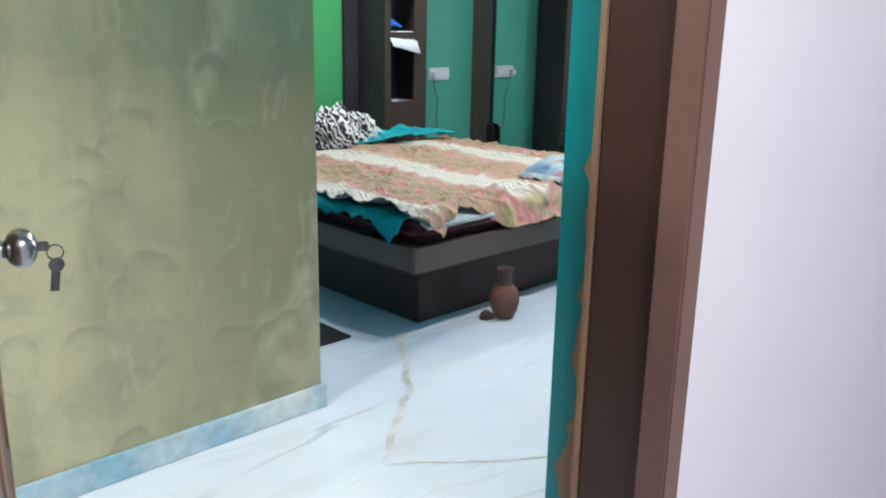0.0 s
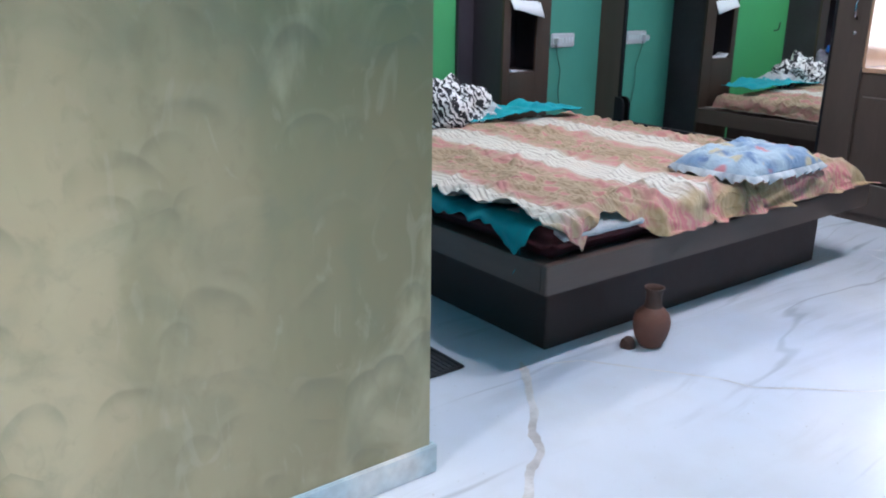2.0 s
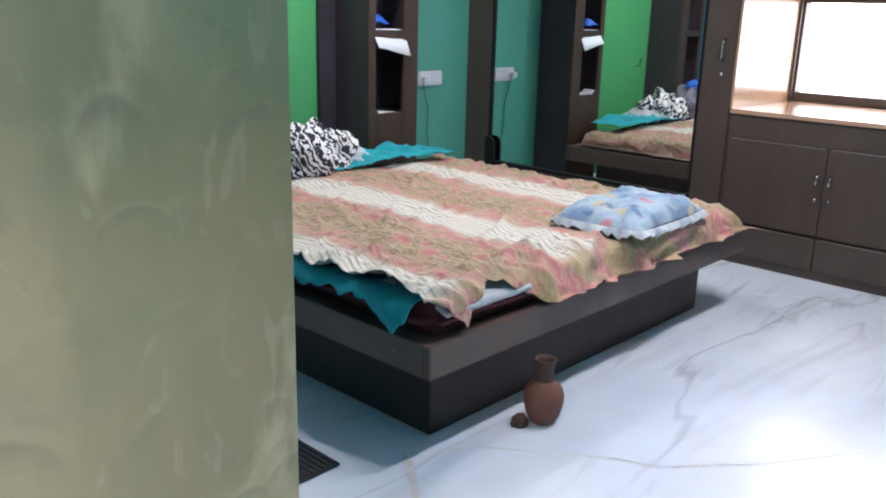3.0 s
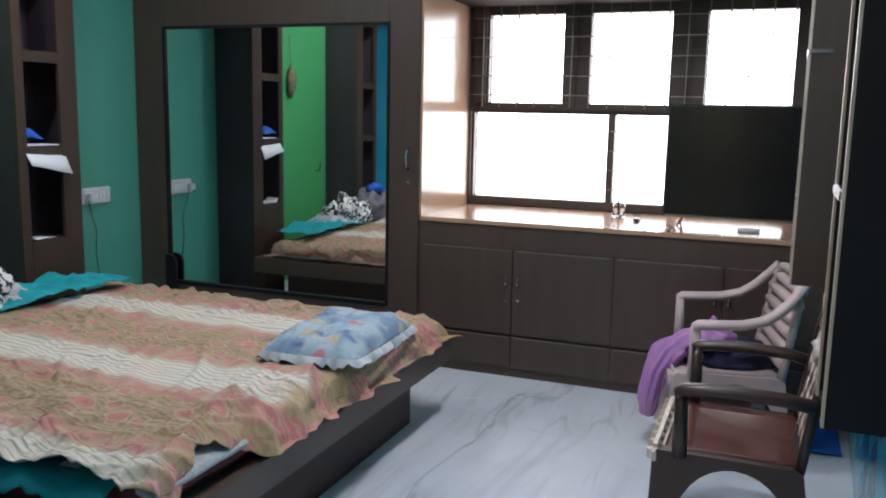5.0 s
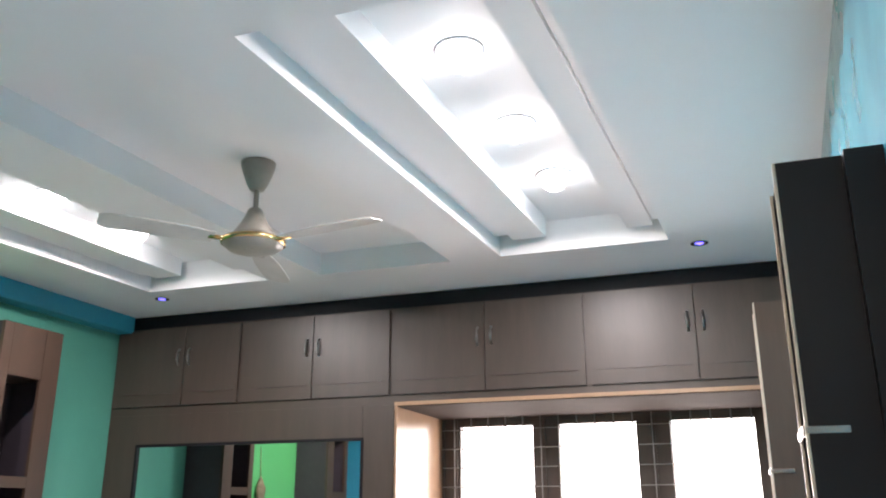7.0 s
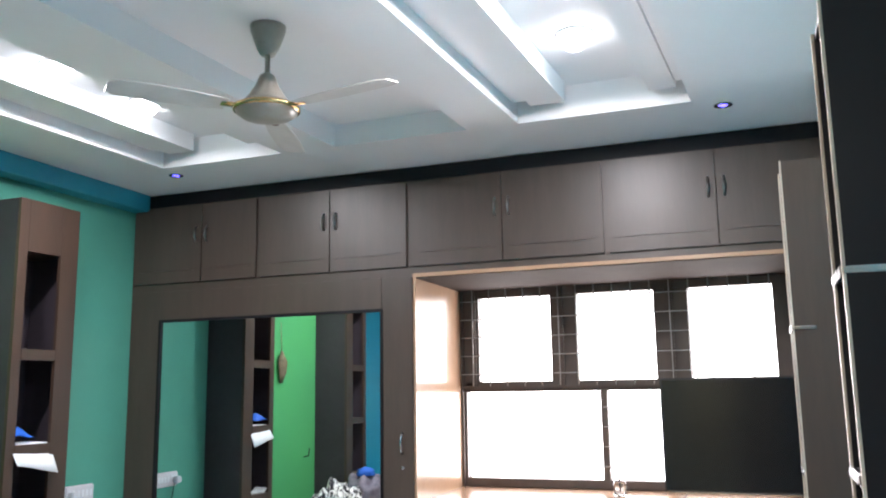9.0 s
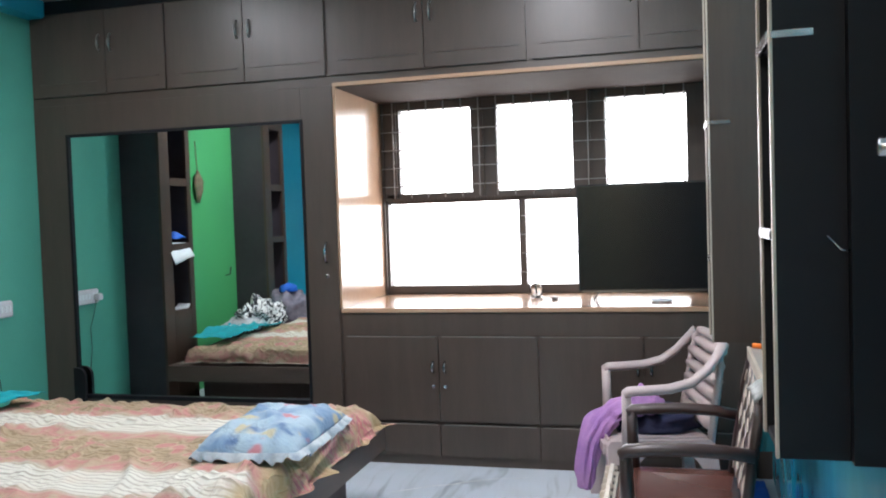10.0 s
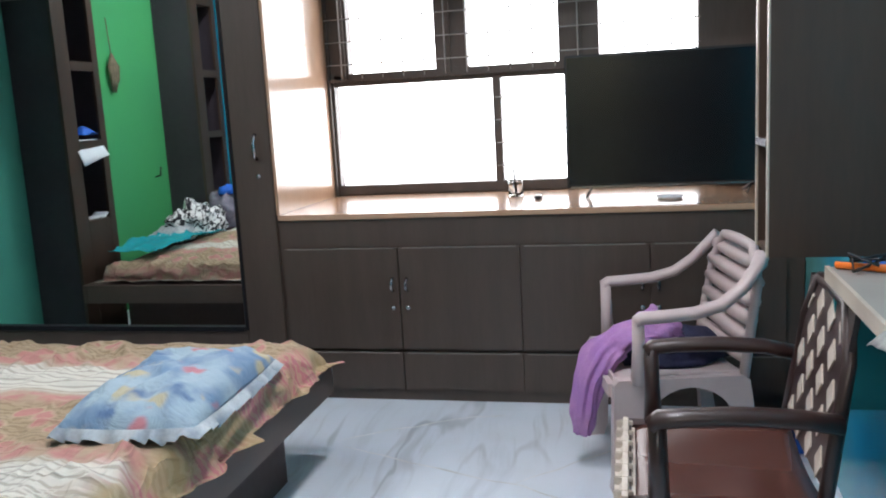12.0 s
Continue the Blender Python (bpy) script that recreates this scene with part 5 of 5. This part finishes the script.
def pillow(length, width, height, mat, frill_mat):
    p = thing("pillow")
    n, verts, faces = 48, [], []
    for s in (1, -1):
        for j in range(n + 1):
            for i in range(n + 1):
                u, v = i / n * 2 - 1, j / n * 2 - 1
                edge = (1 - abs(u) ** 3.2) * (1 - abs(v) ** 3.2)
                pinch = 1 - 0.06 * (1 - abs(u)) - 0.0
                h = height * (edge ** 0.55 if edge > 0 else 0) * (0.62 if s > 0 else 0.38)
                w = noise.noise(Vector((u * 2.6, v * 2.6, s))) * 0.030 * edge + noise.noise(Vector((u * 5 + v * 3, v * 6, s + 4))) * 0.012 * edge ** 0.3 + 0.012 * edge ** 0.3 * crease(u, v, 0.9, 3.0, 2.2, 3 + s, 3.0) + 0.010 * edge ** 0.3 * crease(u, v, -0.5, 4.0, 2.5, 13 + s, 3.0)
                verts.append((u * length / 2 * (1 - 0.05 * v * v), v * width / 2 * (1 - 0.05 * u * u) * pinch, height * 0.38 + s * h + (w if s > 0 else 0)))
    m = (n + 1) ** 2
    for j in range(n):
        for i in range(n):
            a = j * (n + 1) + i
            faces += [(a, a + 1, a + n + 2, a + n + 1), (m + a, m + a + n + 1, m + a + n + 2, m + a + 1)]
    mesh_object("cushion", verts, faces, mat, p, True)
    fv, ff, k = [], [], 0
    ring = []
    for i in range(160):
        t = i / 160 * 4
        side, f = int(t), (t - int(t)) * 2 - 1
        u, v = ((f, -1), (1, f), (-f, 1), (-1, -f))[side]
        ring.append((u, v))
    for i, (u, v) in enumerate(ring):
        wob = 0.009 * math.sin(i * 1.15 + 2 * math.sin(i * 0.21)) + 0.022 * noise.noise(Vector((i * 0.22, 0, 0)))
        bx, by = u * length / 2 * (1 - 0.05 * v * v), v * width / 2 * (1 - 0.05 * u * u)
        d = Vector((u if abs(u) > 0.98 else u * 0.2, v if abs(v) > 0.98 else v * 0.2, 0)).normalized()
        fv += [(bx, by, height * 0.38), (bx + d.x * 0.012, by + d.y * 0.012, height * 0.30 + wob * 0.8), (bx + d.x * (0.024 + wob), by + d.y * (0.024 + wob), height * 0.17 + wob * 1.2)]
    for i in range(160):
        a, b = i * 3, (i + 1) % 160 * 3
        ff += [(a, a + 1, b + 1, b), (a + 1, a + 2, b + 2, b + 1)]
    mesh_object("frill", fv, ff, frill_mat, p, True)
    return p


pil = pillow(0.70, 0.42, 0.125, M_FLORAL, M_FRILL)
pil.matrix_basis = pose(4.065, 3.145, 0.553, 0, 1.5, 5)
tagged(pil, "pale blue floral pillow with a white frill on the bedsheet", "pillow")
zebra = heap("blanket", M_ZEBRA, (3.72, 5.00, 0.562), (0.33, 0.18, 0.22), 1.7, 0.36, 48)
tagged(zebra, "crumpled black and white zebra-striped blanket on the bed", "blanket")
grey_heap = heap("blanket", M_GREYBLANKET, (3.18, 4.97, 0.558), (0.24, 0.19, 0.27), 5.9, 0.25, 30)
tagged(grey_heap, "bundled grey patterned blanket on the bed", "blanket")
blue_top = heap("cloth_bundle", M_BLUECLOTH, (3.22, 4.97, 0.82), (0.09, 0.08, 0.07), 2.9, 0.3, 18)
tagged(blue_top, "bright blue cloth lying on the grey blanket", "cloth")
white_pil = pillow(0.40, 0.28, 0.09, M_QUILT, M_QUILT)
white_pil.matrix_basis = pose(3.88, 5.03, 0.586, 0, 0, 8)
tagged(white_pil, "flat off-white pillow under the zebra blanket", "pillow")

# ---- on the floor ----
vase = thing("vase", (3.118, 2.893, 0))
tagged(vase, "small terracotta clay pot with a narrow neck on the marble", "vase")
vase.scale = (1.02, 1.02, 0.92)
revolve("body", [(0.0, 0.002), (0.038, 0.0), (0.045, 0.006), (0.062, 0.045), (0.072, 0.09), (0.073, 0.12), (0.066, 0.15), (0.048, 0.172), (0.036, 0.184)], M_CLAY, vase, 32)
revolve("neck", [(0.036, 0.184), (0.032, 0.20), (0.031, 0.235), (0.034, 0.256), (0.040, 0.266), (0.040, 0.272), (0.035, 0.272), (0.029, 0.255), (0.027, 0.22), (0.028, 0.19), (0.0, 0.16)], M_CLAYDARK, vase, 32)
shard = heap("clay_lump", M_CLAYDARK, (3.035, 2.935, 0.0), (0.034, 0.03, 0.042), 2.2, 0.15, 18)
tagged(shard, "small dark clay lump beside the pot", "lid")
rug = thing("doormat", (2.06, 3.165, 0))
tagged(rug, "dark ribbed doormat lying on the marble floor", "doormat")
bm = bmesh.new()
add_box(bm, -0.32, 0.32, 0.0, 0.45, 0.0, 0.012, 0.004)
for k in range(28):
    add_box(bm, -0.31 + k * 0.0225, -0.298 + k * 0.0225, 0.01, 0.44, 0.010, 0.016, 0)
bm_object("pile", bm, M_MAT, rug)


def stain_ribbon(points, width, seed):
    """A raised hairline of dirt along a crack in the marble."""
    pts = [Vector((x, y, 0)) for x, y in points]
    path_pts = []
    for a, b in zip(pts, pts[1:]):
        for k in range(8):
            p = a.lerp(b, k / 8)
            d = (b - a).normalized()
            s = Vector((-d.y, d.x, 0))
            path_pts.append((p + s * 0.022 * noise.noise(p * 6 + Vector((seed, 0, 0))), s))
    path_pts.append((pts[-1], s))
    verts, faces = [], []
    for i, (p, s) in enumerate(path_pts):
        w = width * (0.55 + 0.9 * abs(noise.noise(Vector((i * 0.45, seed, 0))))) * min(1, i / 3, (len(path_pts) - 1 - i) / 3)
        verts += [(p.x - s.x * w, p.y - s.y * w, 0.0012), (p.x + s.x * w, p.y + s.y * w, 0.0012)]
    for i in range(len(path_pts) - 1):
        faces.append((2 * i, 2 * i + 1, 2 * i + 3, 2 * i + 2))
    return mesh_object("vein", verts, faces, M_VEIN, floor)


M_VEIN = material("grey_vein", (0.40, 0.39, 0.38), 0.3, spots=0.9, scale=9, second=(0.62, 0.62, 0.63), fine=0.2)
stain_ribbon([(2.60, 3.08), (2.48, 2.92), (2.34, 2.75), (2.20, 2.57), (2.05, 2.45), (1.75, 2.20)], 0.022, 1.0)
stain_ribbon([(2.62, 3.02), (2.79, 2.95), (2.96, 2.73), (3.13, 2.43), (3.36, 2.21), (3.8, 1.95)], 0.006, 2.0)
stain_ribbon([(1.75, 2.20), (1.92, 2.05), (2.18, 1.86), (2.5, 1.62)], 0.008, 3.0)
stain_ribbon([(5.12, 3.06), (5.26, 2.85), (5.42, 2.57), (5.5, 2.3)], 0.006, 4.0)
stain_ribbon([(5.08, 3.02), (4.9, 2.6), (4.76, 2.2), (4.6, 1.9)], 0.006, 5.0)
stain_ribbon([(4.76, 2.25), (4.98, 2.03), (5.2, 1.8)], 0.005, 6.0)

# ---- bedroom door ----
leaf = thing("door", (0.295, 1.0, 0), 90 - math.degrees(math.atan2(0.245, 0.80)))
tagged(leaf, "brown wooden door standing open, with steel knob and keys", "door")
boxes("leaf", [(0, 0.84, 0.0, 0.036, 0.01, 2.06)], M_DOOR, leaf, 0.003)
M_DOORLIGHT = material("light_veneer", (0.26, 0.14, 0.08), 0.45, spots=0.7, scale=4, second=(0.20, 0.10, 0.06), fine=0.15, stretch=(3, 3, 0.4))
bm = bmesh.new()
for k in range(6):
    z = 0.22 + k * 0.32
    for x in (0.2, 0.45, 0.70):
        pts = [(x - 0.06, z), (x, z - 0.14), (x + 0.06, z), (x, z + 0.14)]
        a = [bm.verts.new((px, -0.004, pz)) for px, pz in pts]
        b = [bm.verts.new((px, 0.001, pz)) for px, pz in pts]
        bm.faces.new(a), bm.faces.new(b[::-1])
        for i in range(4):
            bm.faces.new((a[i], b[i], b[(i + 1) % 4], a[(i + 1) % 4]))
bm_object("inlay", bm, M_DOORLIGHT, leaf)
knob = revolve("knob", [(0.036, 0.0), (0.036, 0.006), (0.026, 0.012), (0.017, 0.018), (0.0145, 0.030), (0.016, 0.031), (0.024, 0.035), (0.030, 0.041), (0.033, 0.049), (0.0333, 0.056), (0.031, 0.064), (0.026, 0.071), (0.018, 0.076), (0.009, 0.0785), (0.0, 0.079)], M_STEEL, leaf, 32)
knob.matrix_basis = pose(0.79, 0.0, 1.03, 90, 0, 0)
M_KEY = material("tarnished_steel", (0.11, 0.105, 0.11), 0.4, metal=1.0, spots=0.7, scale=60, second=(0.2, 0.19, 0.19), fine=0.3)
key = boxes("key", [(-0.003, 0.003, -0.108, -0.088, -0.008, 0.008)], M_KEY, leaf, 0.002)
key.matrix_basis = pose(0.79, 0.012, 1.03)
ringp = [(0.013 * math.cos(a * math.pi / 6), 0.013 * math.sin(a * math.pi / 6)) for a in range(13)]
key_ring = tube("key_ring", [(0.79, -0.104 + p, 1.018 + q) for p, q in ringp], 0.0016, M_KEY, leaf, 6)
bm = bmesh.new()
bmesh.ops.create_cone(bm, cap_ends=True, segments=8, radius1=0.0125, radius2=0.0125, depth=0.003, matrix=pose(0, 0, -0.022, 0, 90, 0))
bmesh.ops.create_cone(bm, cap_ends=True, segments=8, radius1=0.011, radius2=0.011, depth=0.002, matrix=pose(0.003, 0.003, -0.024, 0, 90, 0))
add_box(bm, -0.0015, 0.0015, -0.006, 0.001, -0.068, -0.033, 0.0005)
add_box(bm, 0.002, 0.004, 0.001, 0.008, -0.070, -0.033, 0.0005)
key2 = bm_object("key", bm, M_KEY, leaf)
key2.matrix_basis = pose(0.79, -0.108, 1.018, 8, 0, 0)

# ---- ceiling fan, lamps, ornament ----
fan = thing("ceiling_fan", (3.80, 3.36, CEIL + 0.13))
tagged(fan, "ivory ceiling fan with brass trim and three blades", "ceiling fan")
revolve("canopy", [(0.0, 0.0), (0.075, 0.0), (0.073, -0.02), (0.06, -0.06), (0.045, -0.10), (0.03, -0.125), (0.0, -0.125)], M_FAN, fan, 28)
tube("rod", [(0, 0, -0.12), (0, 0, -0.26)], 0.011, M_FAN, fan, 12)
revolve("lower_canopy", [(0.016, -0.205), (0.030, -0.215), (0.046, -0.255), (0.072, -0.30), (0.092, -0.325), (0.096, -0.338), (0.0, -0.338)], M_FAN, fan, 28)
revolve("motor", [(0.0, -0.336), (0.10, -0.339), (0.124, -0.35), (0.13, -0.362), (0.125, -0.376), (0.10, -0.394), (0.05, -0.406), (0.0, -0.408)], M_FAN, fan, 32)
revolve("ring", [(0.128, -0.350), (0.137, -0.355), (0.137, -0.367), (0.128, -0.372)], M_BRASS, fan, 32)
for k in range(3):
    a = radians(20 + 120 * k)
    ca, sa = math.cos(a), math.sin(a)
    bm = bmesh.new()
    prof = [(0.17, 0.045), (0.30, 0.060), (0.45, 0.064), (0.58, 0.060), (0.62, 0.04)]
    top_v, low_v = [], []
    for r, w in prof:
        for s in (-1, 1):
            z = -0.362 + s * w * 0.16
            top_v.append(bm.verts.new((r * ca - s * w * sa, r * sa + s * w * ca, z + 0.002)))
            low_v.append(bm.verts.new((r * ca - s * w * sa, r * sa + s * w * ca, z - 0.002)))
    for i in range(len(prof) - 1):
        q = 2 * i
        bm.faces.new((top_v[q], top_v[q + 2], top_v[q + 3], top_v[q + 1]))
        bm.faces.new((low_v[q], low_v[q + 1], low_v[q + 3], low_v[q + 2]))
        bm.faces.new((top_v[q], low_v[q], low_v[q + 2], top_v[q + 2]))
        bm.faces.new((top_v[q + 1], top_v[q + 3], low_v[q + 3], low_v[q + 1]))
    e = len(prof) * 2
    bm.faces.new((top_v[0], top_v[1], low_v[1], low_v[0]))
    bm.faces.new((top_v[e - 2], low_v[e - 2], low_v[e - 1], top_v[e - 1]))
    bm_object("blade", bm, M_BLADE, fan)
    tube("blade_arm", [(0.10 * ca, 0.10 * sa, -0.362), (0.19 * ca, 0.19 * sa, -0.360)], [0.018, 0.024], M_BRASS, fan, 8, flat=0.35)


def downlight(x, y, z):
    d = thing("downlight", (x, y, z))
    revolve("trim", [(0.066, 0.0), (0.085, 0.0), (0.085, -0.005), (0.068, -0.007), (0.066, 0.0)], M_WHITEPL, d, 28)
    return tagged(d, "round white LED downlight set in the ceiling", "downlight", "ceiling downlights")


for lx, ly in LAMPS:
    d = downlight(lx, ly, CEIL + 0.17)
    revolve("lens", [(0.0, -0.076), (0.03, -0.072), (0.052, -0.055), (0.066, -0.028), (0.074, -0.003)], M_LED, d, 28)
# fixture of the inferred passage lamp, out of view
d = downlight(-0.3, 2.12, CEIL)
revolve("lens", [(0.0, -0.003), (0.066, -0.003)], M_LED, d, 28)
for lx, ly in ((5.19, 1.61), (5.25, 4.94), (2.45, 1.75)):
    s = thing("spotlight", (lx, ly, CEIL))
    revolve("trim", [(0.028, -0.001), (0.045, -0.001), (0.045, -0.005), (0.028, -0.006), (0.028, -0.001)], M_STEEL, s, 20)
    for k in range(3):
        revolve("led", [(0.0, -0.006), (0.008, -0.005), (0.009, -0.001)], M_BLUELED, s, 10, (0.014 * math.cos(k * 2.1), 0.014 * math.sin(k * 2.1), 0))
    tagged(s, "small blue LED spotlight in the ceiling", "spotlight", "blue ceiling spotlights")

orn = thing("wall_hanging", (3.72, NORTH - 0.03, 1.85))
tagged(orn, "dried straw wall hanging on a string on the lime green wall", "wall hanging")
tube("string", [(0, 0.015, 0.36), (0.004, 0.005, 0.2), (0, 0.0, 0.08)], 0.004, M_STRAW, orn, 6)
for k in range(9):
    a = k * 0.7
    tube("strand", [(0, 0, 0.10), (0.045 * math.sin(a), -0.01 + 0.012 * math.cos(a), 0.0), (0.035 * math.sin(a + 0.4), -0.008, -0.10), (0.02 * math.sin(a), 0, -0.15 - 0.02 * (k % 3))], [0.008, 0.018, 0.016, 0.006], M_STRAW, orn, 6)
nail = tube("wall_hook", [(3.25, NORTH - 0.002, 0.98), (3.25, NORTH - 0.05, 0.99), (3.25, NORTH - 0.06, 1.06)], 0.006, M_BLACKPL, None, 6)
tagged(nail, "small dark hook on the lime green wall", "hook")
